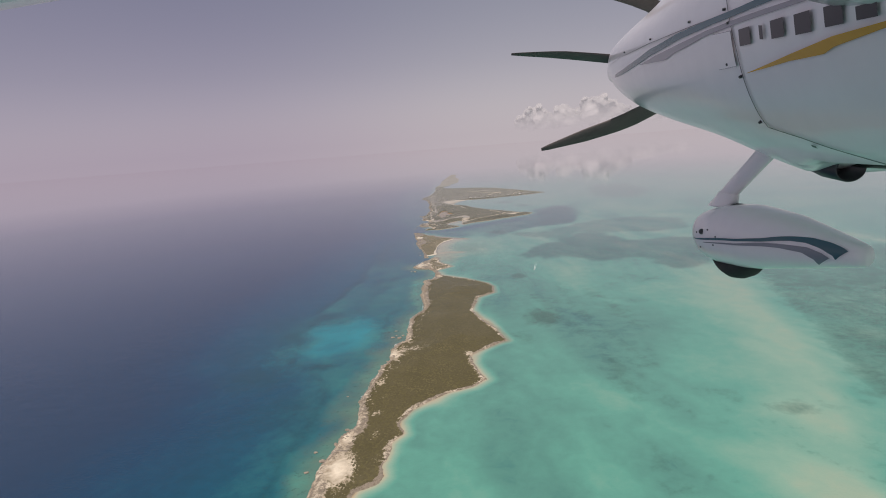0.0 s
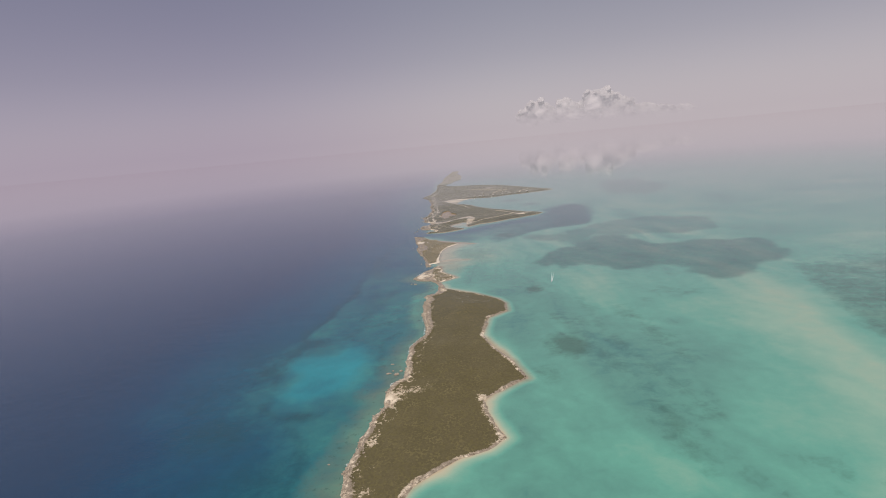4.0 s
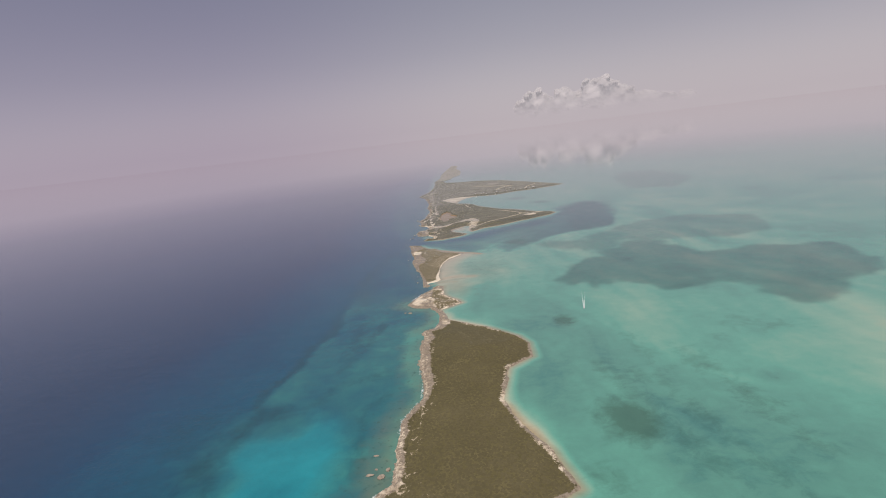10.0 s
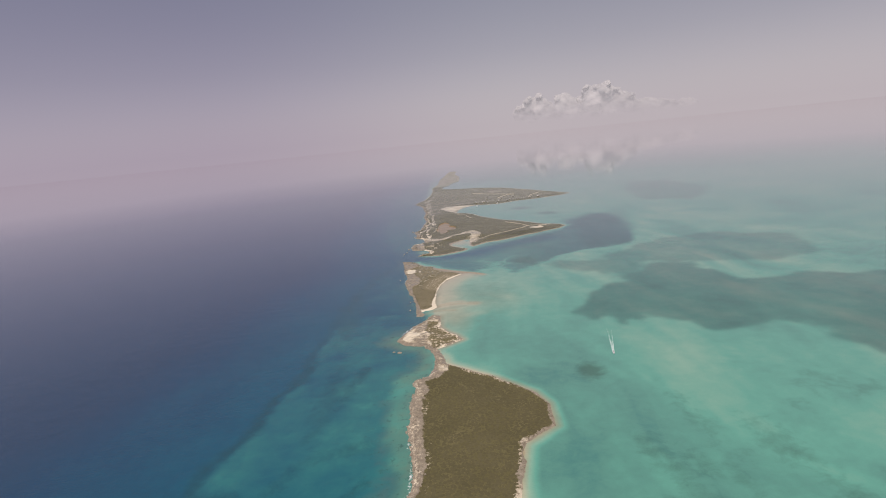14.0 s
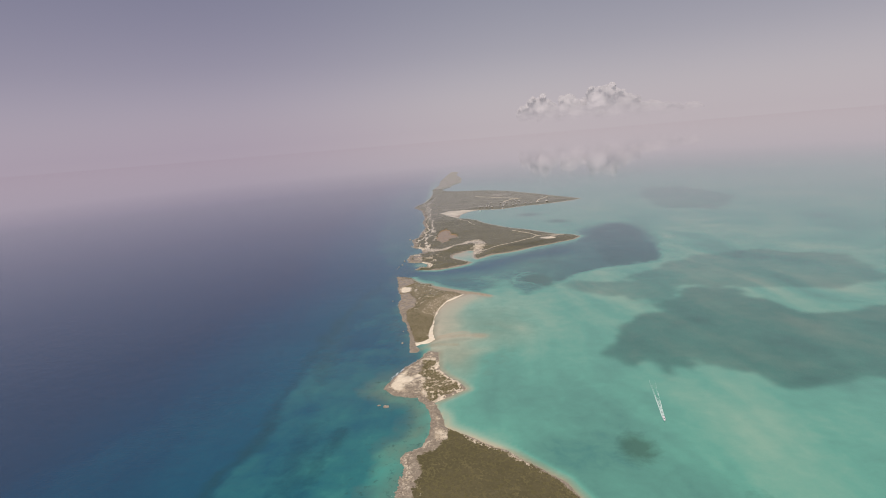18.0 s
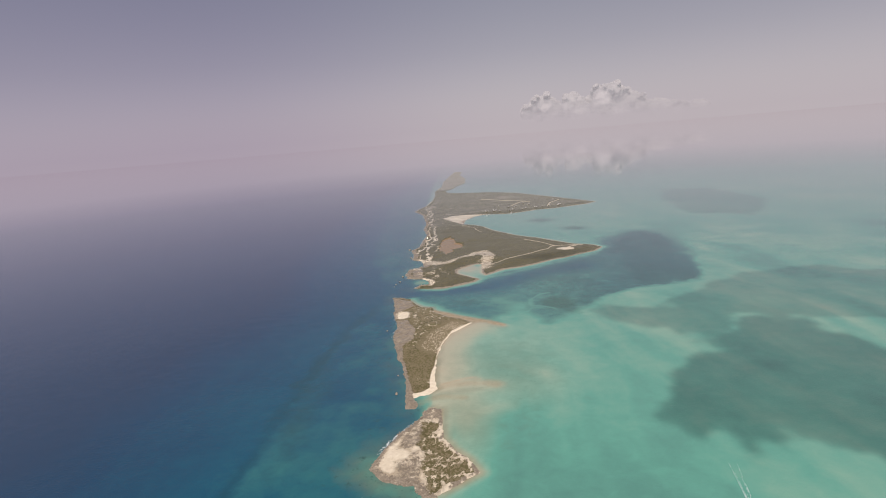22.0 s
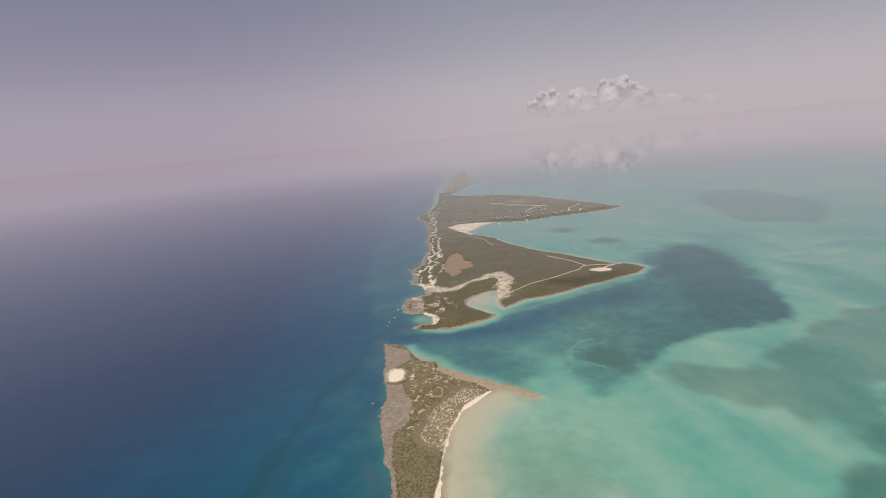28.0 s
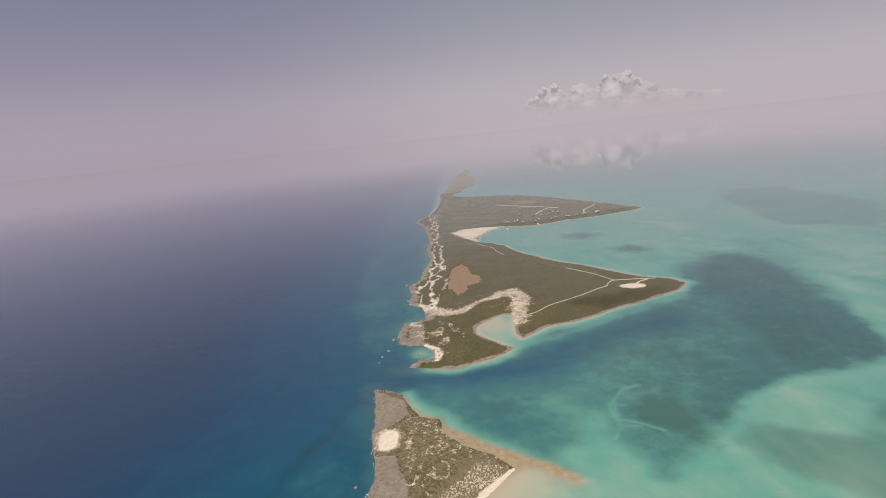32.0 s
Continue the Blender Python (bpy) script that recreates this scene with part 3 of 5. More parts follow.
    de = de * (1 - deep) + deep * (0.85 + shelf_d * (0.95 + 1.3 * n1 + 2.2 * core + 0.7 * smooth(70, 120, P[:, 0])))
    shoal = np.exp(-((dist_line(P, [(29, 634), (36, 616), (40, 604)]) + (n1 - 0.5) * 10) / 7.5) ** 2)
    de = de * (1 - 0.7 * shoal) + 0.7 * shoal * (1.25 + 0.9 * n2)
    ledge = np.exp(-((dist_line(P, [(30, 702), (43, 702.5), (70, 720), (104, 742), (130, 758)]) + (n2 - 0.5) * 5) / 6.0) ** 2) * smooth(0.5, 4, off)
    de = de * (1 - 0.75 * ledge) + 0.75 * ledge * (1.25 + 0.9 * n2)
    basin = np.exp(-(dist_line(P, [(-14, 642), (4, 630), (16, 618)]) / 11) ** 2) * smooth(2, 10, off)
    de = de * (1 - 0.7 * basin) + 0.7 * basin * (2.6 + 1.2 * n2)
    # crescent beach lagoon, sand spit and tidal bar beside the second island
    lag = smooth(46, 9, dist_line(P, EAST_C[6:14]) + (n1 - 0.5) * 12) * smooth(603, 594, P[:, 1] + P[:, 0] * 0.55) * (P[:, 0] > -14)
    de = de * (1 - lag) + lag * np.minimum(de, 0.13 + 0.018 * off)
    spit = np.exp(-(dist_line(P, [(6, 594), (17, 590), (26.4, 582)]) / 2.4) ** 2)
    rim = np.exp(-(dist_line(P, [(-26, 630), (-15, 613), (-5, 605), (4, 596)]) / 6.5) ** 2)
    bar = np.exp(-(dist_line(P, [(-9.8, 508.5), (-3, 510.5), (3.6, 510.5), (10, 509), (14, 507)]) / (2.5 + 4 * n2)) ** 2)
    lip = np.exp(-(dist_line(P, [(-10, 510.5), (-1.4, 514.4), (4, 516), (7, 514.4)]) / 1.2) ** 2)
    gut = np.exp(-(dist_line(P, [(-18, 494.3), (-14, 498), (-8, 499.5), (0, 497)]) / 3.4) ** 2)
    fan = np.exp(-(((P[:, 0] - 10) / 26) ** 2 + ((P[:, 1] - 500 - (n1 - 0.5) * 22) / 13) ** 2))
    bar2 = np.exp(-(dist_line(P, [(-6, 480), (4, 484), (16, 488)]) / (3 + 6 * n2)) ** 2)
    for w, top in ((0.75 * fan, 0.42), (0.9 * bar2, 0.48), (spit, 0.02), (0.95 * rim, 0.03), (0.85 * bar, 0.16), (lip, 0.08), (gut, 0.45)):
        de = de * (1 - 0.8 * w) + top * 0.8 * w
    # bay between the two large islands, and its mouth
    bay = smooth(0, 60, P[:, 1] - 880) * smooth(1500, 1150, P[:, 1])
    de = de * (1 - bay) + bay * np.minimum(de, 0.95 + 0.6 * n1)
    inlet = np.exp(-(((P[:, 0] - 14) / 12) ** 2 + ((P[:, 1] - 730) / 26) ** 2) ** 2)
    de = de * (1 - (0.45 + 0.35 * smooth(712, 735, P[:, 1])) * inlet)
    far = smooth(1300, 2200, P[:, 1])
    de = de * (1 - far) + far * (1.6 + 1.2 * n1)
    # side blend through the gaps between islands
    k = smooth(-6, 6, west + (n2 - 0.5) * 6)
    gap = smooth(30, 10, np.abs(P[:, 1] - 668)) 
    depth = de * (1 - k) + dw * k
    depth = np.maximum(depth, gap * 3.8 * smooth(0, 12, off) * smooth(40, 10, np.abs(P[:, 0] + 20)))
    depth = np.where((off < 0) & (k < 0.5), 0.0, depth)
    bed = (0.22 + 0.36 * smooth(480, 430, P[:, 1])) * smooth(19, 0.5, off + (n2 - 0.5) * 9) * k * (0.6 + n1)
    bed = np.maximum(bed, 0.42 * np.exp(-(dist_line(P, [(-24, 630), (-14, 617), (0, 604), (8, 598), (18, 590), (26, 581)]) / (3.0 + 5 * n2)) ** 2) * (P[:, 0] > -34))
    bed = np.maximum(bed, 0.5 * np.exp(-(dist_line(P, [(-16, 497), (-8, 502), (0, 503), (8, 504)]) / (1.5 + 4 * n2)) ** 2))
    bed = np.maximum(bed, 0.6 * smooth(4, 0.5, off + (n2 - 0.5) * 3) * (1 - k) * smooth(0.4, 0.6, n1) * (P[:, 1] < 700))
    bed = np.maximum(bed, 0.42 * np.exp(-((P[:, 0] - 22) / 32) ** 2 - ((P[:, 1] - 522) / 42) ** 2) * (1 - k))
    bed = np.maximum(bed, 0.42 * np.exp(-((P[:, 0] - 2) / 14) ** 2 - ((P[:, 1] - 478) / 28) ** 2) * (0.4 + n1))
    weed = np.zeros(len(P))
    for cx, cy, rx, ry, w in ((58, 397, 6.5, 9, 1.05), (57, 299, 11, 16, 1.05), (124, 184, 11, 6, 0.66), (68, 330, 16, 10, 0.5), (40, 268, 9, 12, 0.45),
                              (-66, 247, 11, 5, 0.9), (-95, 238, 26, 22, 0.7), (-94, 293, 10, 13, 0.85), (-79, 326, 11, 9, 0.85), (-70, 205, 22, 26, 0.6),
                              (66, 618, 14, 18, 1.15), (8, 634, 16, 12, 0.5), (70, 600, 10, 8, 0.7), (124, 995, 20, 24, 0.95), (150, 910, 18, 22, 0.9), (-56, 395, 8, 50, 0.5), (-66, 500, 10, 60, 0.55)):
        weed = np.maximum(weed, w * np.exp(-(((P[:, 0] - cx) / rx) ** 2 + ((P[:, 1] - cy) / ry) ** 2)))
    weed = np.maximum(weed, (0.20 + 0.40 * n1) * smooth(-4, 10, out + (n2 - 0.5) * 14) * smooth(75, 25, out) * smooth(350, 325, P[:, 1]))
    lawn = np.interp(P[:, 1], [120, 166, 181, 208, 250, 339, 420], [124, 146, 151, 161, 178, 211, 238])
    weed = np.maximum(weed, 0.66 * smooth(-4, 12, P[:, 0] - lawn + (n1 - 0.5) * 20) * smooth(440, 380, P[:, 1]))
    weed = np.maximum(weed, 0.50 * deep * smooth(20, 70, P[:, 0]) * shelf_d)
    weed = np.maximum(weed, (0.45 + 0.45 * n1) * np.exp(-((out - 3 + (n2 - 0.5) * 7) / 4.5) ** 2) * k * smooth(700, 600, P[:, 1]))
    weed = np.maximum(weed, 0.28 * np.exp(-((np.abs(slant - 0.62)) / 0.06) ** 2) * (1 - k) * smooth(40, 60, P[:, 0]) * smooth(420, 360, P[:, 1]))
    for line, wide in (([(-64.6, 326.4), (-58.7, 343.3), (-48.6, 350.0), (-34.4, 353.4)], 6), ([(-43.4, 260.5), (-38.5, 272.7), (-37, 290), (-39.5, 307.5), (-39.6, 322.5), (-32.0, 333.4)], 3.2), ([(-58, 360), (-50, 385), (-44, 420)], 4)):
        weed = np.maximum(weed, 0.55 * (0.55 + 0.7 * n3) * np.exp(-((dist_line(P, line) + (n2 - 0.5) * 5) / wide) ** 2))
    weed = weed * (1 - 0.8 * blue_hole)
    for line, w in (([(84, 372), (78, 330), (83, 285), (89, 258), (90, 228)], 0.48), ([(62, 345), (70, 287), (73, 246), (73, 200)], 0.52), ([(98, 350), (102, 320), (104, 280)], 0.5)):
        weed = np.maximum(weed, w * (0.5 + 0.8 * n3) * np.exp(-((dist_line(P, line) + (n2 - 0.5) * 8) / 8.5) ** 2))
    reef = np.clip(smooth(30, 3, off) * k + 0.3 * np.exp(-((P[:, 0] - 24) / 24) ** 2 - ((P[:, 1] - 515) / 32) ** 2) + 0.45 * np.exp(-((P[:, 0] - 40) / 12) ** 2 - ((P[:, 1] - 615) / 18) ** 2), 0, 1)
    foam = (0.72 - 0.06 * smooth(3, 1, dist_line(P, WEST_C))) * smooth(2.6, 0.2, np.abs(off - 0.3)) * k * smooth(0.35, 0.6, n2)
    crest = np.exp(-((dist_line(P, [(64, 642), (57, 639.5), (50, 629), (48, 619), (48, 611), (43.5, 603)]) + (n2 - 0.5) * 3.5) / 1.0) ** 2) * (0.55 + 0.6 * n3)
    combs = np.zeros(len(P))
    for line, wide in (([(48, 616.4), (55.3, 611.8), (61, 605.6)], 0.7), ([(47, 612), (54.6, 609.8)], 0.6), ([(50, 628), (54, 626)], 0.7)):
        combs = np.maximum(combs, np.exp(-((dist_line(P, line) + (n3 - 0.5) * 0.8) / wide) ** 2))
    ridge = np.maximum(crest, 0.75 * combs)
    weed = weed * (1 - 0.95 * ridge) * (1 - 0.6 * shoal) * (1 - 0.7 * ledge)
    depth = depth * (1 - 0.30 * ridge)
    cape_bay = np.exp(-(((P[:, 0] + 27) / 7) ** 2 + ((P[:, 1] - 697) / 9) ** 2))
    depth = depth * (1 - 0.75 * cape_bay)
    silt = 0.95 * np.exp(-(dist_line(P, [(-15, 620), (-3, 607), (8, 597), (18, 591), (26, 583.5)]) / np.interp(P[:, 0], [-15, 0, 12, 26], [2.5, 4.0, 3.4, 2.2])) ** 2)
    silt = np.maximum(np.maximum(silt, 0.5 * cape_bay), np.maximum(0.45 * bar * (1 - lip), 0.5 * gut))
    silt = np.maximum(silt, 0.6 * smooth(7, 1, off + (n2 - 0.5) * 5) * np.exp(-((P[:, 1] - 304) / 17) ** 2) * (P[:, 0] > 5))
    ob = sheet("water", np.column_stack([P, np.zeros(len(P))]), F, M_SEA, attrs={"depth": depth, "weed": weed, "reef": reef, "foam": foam, "open": k * (1 - 0.5 * (1 - edge) * smooth(420, 480, P[:, 1])), "clear": blue_hole * k, "bed": bed, "silt": silt})
    return tagged(ob, "clear sea from navy deep water to pale turquoise sandbanks", "sea", kind="structure")


sea()


# ---- islands ----
def clumps(P, base, size, flat, seed):
    """Many small uneven leafy mounds, joined: arrays of points and triangles."""
    r = np.random.RandomState(seed)
    n, ring = len(P), 6
    ang = (np.arange(ring) / ring * 2 * np.pi)[None] + r.rand(n, 1) * 6.28
    s = size * (0.6 + 0.8 * r.rand(n, 1))
    low = np.stack([np.cos(ang) * s * (0.8 + 0.4 * r.rand(n, ring)), np.sin(ang) * s * (0.8 + 0.4 * r.rand(n, ring)), np.full((n, ring), -0.15) * s], 2)
    mid = np.stack([np.cos(ang + 0.5) * s * (0.6 + 0.4 * r.rand(n, ring)), np.sin(ang + 0.5) * s * (0.6 + 0.4 * r.rand(n, ring)), s * flat * (0.55 + 0.4 * r.rand(n, ring))], 2)
    top = np.stack([(r.rand(n, 1) - 0.5) * s * 0.5, (r.rand(n, 1) - 0.5) * s * 0.5, s * flat * (0.9 + 0.4 * r.rand(n, 1))], 2)
    V = np.concatenate([low, mid, top], 1) + np.column_stack([P, base])[:, None, :]
    f = []
    for i in range(ring):
        j = (i + 1) % ring
        f += [(i, j, ring + i), (j, ring + j, ring + i), (ring + i, ring + j, 2 * ring)]
    F = np.array(f)[None] + (np.arange(n) * (2 * ring + 1))[:, None, None]
    return V.reshape(-1, 3), F.reshape(-1, 3)


def scatter(box, count, seed):
    r = np.random.RandomState(seed)
    return np.stack([box[0] + (box[1] - box[0]) * r.rand(count), box[2] + (box[3] - box[2]) * r.rand(count)], 1)


def jag(P, amount, seed):
    return (vnoise(P, 5, 4, seed) - 0.5) * amount


def cover_a(P, sd):
    """Bare rock, sand and pan on the first island."""
    dw, de = dist_line(P, WEST_A), dist_line(P, EAST_A)
    n1, n2 = vnoise(P, 22, 4, 11), vnoise(P, 6, 4, 12)
    width = 1.7 + 3.6 * n1 + 3.5 * smooth(215, 165, P[:, 1]) + 2.0 * smooth(330, 345, P[:, 1])
    rock = smooth(1.25, 0.6, dw / width + (n2 - 0.5) * 0.5) * 0.95
    rock = np.maximum(rock, 0.75 * smooth(2.4, 0.9, de + (n2 - 0.5) * 2.6))
    sand = 0.5 * smooth(1.8, 0.7, np.abs(de - 1.3) + (n2 - 0.5) * 2) * smooth(0.35, 0.55, n1)
    for cx, cy, rx, ry, w in ((-29.5, 256, 4.6, 8, 0.95), (-40, 163, 7, 12, 0.95), (-40.5, 182, 3.6, 9, 0.95), (-32, 198, 5, 3.6, 0.58), (-37, 196, 4, 5, 0.6), (-25, 262, 6, 9, 0.60), (-19, 262, 7, 6, 0.56), (-14, 266, 4, 4, 0.45), (-22, 272, 5, 4, 0.5),
                              (9.5, 252, 2.6, 4.5, 0.8), (15.5, 322, 2.0, 8, 0.75), (20, 304, 2.2, 6, 0.7), (-30, 182, 3, 5, 0.5), (-26, 168, 4, 3, 0.5)):
        sand = np.maximum(sand, w * np.exp(-(((P[:, 0] - cx) / rx) ** 2 + ((P[:, 1] - cy) / ry) ** 2)))
    strands = smooth(0.10, 0.04, np.abs(vnoise(P * (1, 0.6), 5, 4, 16) - 0.5)) * smooth(13, 3, dw + (n1 - 0.5) * 12)
    sand = np.maximum(sand, 0.54 * strands)
    line = np.exp(-(np.abs(dw - 1.1) / 0.7) ** 2) * 0.70 * smooth(0.30, 0.5, n1)
    sand = np.maximum(sand, line)
    sand = np.maximum(sand, 0.40 * smooth(1.3, 0.4, dw / width))
    tip = P[:, 1] > 436
    e = smooth(-16.0, -12.0, P[:, 0] + (P[:, 1] - 455) * 0.12 + (n2 - 0.5) * 5)
    e = e * smooth(482, 474, P[:, 1] + (n2 - 0.5) * 8)
    lines = smooth(0.12, 0.05, np.abs(vnoise(P * (1, 0.7), 3.0, 4, 14) - 0.5))
    drift = smooth(0.36, 0.60, vnoise(P, 8, 4, 15))
    sand = np.where(tip, np.maximum((0.42 + 0.46 * drift) * (1 - e) * (0.35 + 0.65 * smooth(0.8, 3.2, sd + (n2 - 0.5) * 2)), 0.60 * lines * e + 0.28 * smooth(3, 1, sd)), sand)
    rock = np.where(tip, np.maximum(0.85 * (1 - e), 0.9 * smooth(2.2, 0.8, sd)), rock)
    neck = (P[:, 1] > 408) & (P[:, 1] <= 437) & (P[:, 0] < -4)
    sand = np.where(neck, 0.24 + 0.34 * smooth(1.2, 3.0, sd) + 0.5 * (n2 - 0.5), sand)
    rock = np.where(neck, 0.9, rock)
    return rock, sand, np.zeros(len(P))


def cover_c(P, sd):
    n2 = vnoise(P, 5, 4, 22)
    rock = 0.98 * smooth(-1.0, 0.8, signed(P, ROCK_C) + (n2 - 0.5) * 2.6)
    sand = 1.1 * smooth(-0.7, 0.5, signed(P, BEACH_C) + (n2 - 0.5) * 0.5)
    for cx, cy, rx, ry, w in ((-34.5, 614.5, 4.4, 7.5, 1.5), (-27, 612, 4, 9, 0.50), (-25, 603, 4, 6, 0.46), (-20.5, 518, 3, 2.5, 0.5), (-14.4, 515, 1.6, 3, 0.62)):
        sand = np.maximum(sand, w * np.exp(-(((P[:, 0] - cx) / rx) ** 2 + ((P[:, 1] - cy) / ry) ** 4)))
    strands = smooth(0.085, 0.035, np.abs(vnoise(P @ np.array([[0.9, -0.25], [0.43, 0.55]]), 5, 4, 23) - 0.5))
    sand = np.maximum(sand, 0.51 * strands * (rock < 0.5) * smooth(545, 565, P[:, 1]) * smooth(638, 628, P[:, 1]))
    sand = np.maximum(sand, 0.62 * smooth(-2, 2, signed(P, DUNE_C) + (n2 - 0.5) * 5))
    return rock, sand, np.zeros(len(P))


def cover_d(P, sd):
    dw, de = dist_line(P, WEST_D), dist_line(P, EAST_D)
    n1, n2 = vnoise(P, 26, 4, 31), vnoise(P, 7, 4, 32)
    n3, n4 = vnoise(P, 3.0, 3, 33), vnoise(P * (1, 0.5), 9, 4, 34)
    near = smooth(1500, 1300, P[:, 1])
    rock = 0.9 * smooth(7, 3, dw + (n2 - 0.5) * 6) * near + 0.0 * sd
    rock = np.maximum(rock, 0.8 * smooth(2.6, 1.2, de + (n2 - 0.5) * 1.6))
    cape = np.exp(-(dist_line(P, [(-33, 750), (-31, 732), (-30, 716)]) / 5.5) ** 2)
    rock = np.maximum(rock, 1.1 * cape * (0.6 + 0.6 * n3))
    # thin winding beach lines behind the windward rocks
    beach = dist_line(P, [(-24, 771), (-28.0, 779), (-27.7, 804.7), (-29, 830), (-26.3, 856.0), (-22, 890), (-21.4, 918.1), (-24, 960), (-25.7, 1023.6), (-27, 1080), (-31.3, 1187.6), (-40, 1300)])
    sand = 0.9 * smooth(1.5, 0.7, np.abs(beach + (n4 - 0.5) * 16 - 2.5) / (0.7 + 1.0 * n1)) * near
    inner = dist_line(P, [(-24, 775), (-20, 800), (-13, 840), (-14.5, 873.9), (-19, 945.8), (-21, 990)])
    sand = np.maximum(sand, 0.62 * smooth(1.5, 0.6, (inner + (n4 - 0.5) * 6) / 1.1) * smooth(0.40, 0.5, n1))
    band = dist_line(P, STREAK) + (n4 - 0.5) * 5
    sand = np.maximum(sand, (0.58 + 0.22 * n2) * np.exp(-(band / np.interp(P[:, 0], [-30, -10, 5, 20, 35], [8, 8, 4.5, 6.5, 7.5])) ** 4))
    sand = np.maximum(sand, 0.62 * smooth(0.07, 0.03, np.abs(n4 - 0.52)) * np.exp(-(band / 16) ** 2))
    sand = np.maximum(sand, 0.62 * cape * smooth(0.45, 0.6, n3))
    crescent = dist_line(P, [(-25.5, 708.1), (-19.1, 701.4), (-17.3, 691.9), (-18.5, 685.8)])
    sand = np.maximum(sand, 1.0 * smooth(2.2, 1.2, crescent + (n2 - 0.5)))
    sand = np.maximum(sand, 0.56 * smooth(0.10, 0.04, np.abs(n4 - 0.5)) * np.exp(-(((P[:, 0] + 15) / 14) ** 2 + ((P[:, 1] - 722) / 34) ** 2) ** 2))
    sand = np.maximum(sand, 0.62 * smooth(3.0, 1.5, sd) * smooth(820, 900, P[:, 1]) * (P[:, 0] > 20))
    flat = signed(P, [(-10, 1086), (2, 1106), (30, 1114), (60, 1114), (40, 1092), (25, 1056), (19.5, 1014), (4, 1044)])
    sand = np.maximum(sand, smooth(-6, 6, flat))
    salt = signed(P, [(100, 782), (107, 776), (118, 779), (119, 785), (112, 790), (103, 788)])
    sand = np.maximum(sand, 0.9 * smooth(-1.5, 1.5, salt))
    pan = smooth(-2, 2, signed(P, POND) + (n2 - 0.5) * 6)
    for cx, cy, rx, ry in ((-30, 1292, 12, 34), (121, 1373, 36, 50), (24, 1040, 16, 18)):
        pan = np.maximum(pan, 0.62 * np.exp(-(((P[:, 0] - cx) / rx) ** 2 + ((P[:, 1] - cy) / ry) ** 2)))
    return rock, sand, pan


def island(name, label, land, cover, xs, ys, high, seed, ragged=3.4):
    P, F = lattice(xs, ys)
    sd = signed(P, land) + jag(P, ragged, seed) * smooth(0, 4, dist_line(P, land, True) + 2)
    rock, sand, pan = cover(P, sd)
    n1, n2 = vnoise(P, 30, 4, seed + 1), vnoise(P, 2.6, 3, seed + 2)
    z = np.where(sd < 0, sd * 0.3, 0.12 + high * smooth(0, 30, sd) * (0.5 + n1 * smooth(1650, 1300, P[:, 1])) * (0.35 + 0.65 * smooth(1300, 950, P[:, 1])) + 0.5 * smooth(0.2, 1.5, sd) * rock + (n2 - 0.5) * (0.15 + 0.9 * rock) * smooth(0, 2, sd) * smooth(1400, 1100, P[:, 1]))
    z = np.where(sand > 0.6, np.minimum(z, 0.06 * np.maximum(sd, 0) + 0.15 + 0.5 * rock), z)
    z = z * (1 - 0.8 * np.clip(pan, 0, 1) * (sd > 0))
    keep = (sd[F] > -2.5).any(1)
    F = F[keep]
    used, inv = np.unique(F, return_inverse=True)
    root = tagged(new(name), label, "island", kind="")
    sheet("land", np.column_stack([P, z])[used], inv.reshape(-1, 4), M_LAND, root, {"rock": rock[used], "sand": sand[used], "pan": pan[used]})

    def height(Q):
        i = np.clip(np.searchsorted(xs, Q[:, 0]) - 1, 0, len(xs) - 2)
        j = np.clip(np.searchsorted(ys, Q[:, 1]) - 1, 0, len(ys) - 2)
        return z[j * len(xs) + i]

    return root, height


ROOT_A, high_a = island("island", "long low olive scrub island with pale limestone shore and sandy neck", LAND_A, cover_a,
                        steps((-56, 40, 0.62, 0.62)), steps((134, 490, 0.65, 0.75)), 1.6, 41)
ROOT_C, high_c = island("island", "narrow island with grey rock flat, bushy dunes and white crescent beach", LAND_C, cover_c,
                        steps((-52, 12, 0.55, 0.55)), steps((485, 663, 0.6, 0.8)), 1.2, 51, 3.0)
ROOT_D, high_d = island("island", "large scrub island with sandy inlet, brown pond and white coral tracks", LAND_D, cover_d,
                        steps((-92, 160, 1.4, 1.4), (160, 276, 2, 5)), steps((668, 900, 1.2, 1.6), (900, 1400, 1.8, 6), (1400, 2820, 7, 25)), 1.1, 61)


def vegetation(root, height, land, cover, box, count, size, flat, seed, material, bare, name="scrub", keep_if=None, label=""):
    Q = scatter(box, count, seed)
    sd = signed(Q, land)
    Q = Q[sd > 0.8]
    sd = sd[sd > 0.8]
    rock, sand, pan = cover(Q, sd)
    r = np.random.RandomState(seed + 1).rand(len(Q))
    ok = (np.maximum(np.maximum(rock, sand), pan) + (vnoise(Q, 4, 3, seed) - 0.5) * 0.5 + (r - 0.5) * 0.2) < bare
    if keep_if is not None:
        ok &= keep_if(Q)
    Q = Q[ok]
    V, F = clumps(Q, height(Q), size, flat, seed + 2)
    ob = sheet(name, V, F, material, root, upright=0.88)
    tagged(ob, label, kind="stuff")
    return ob


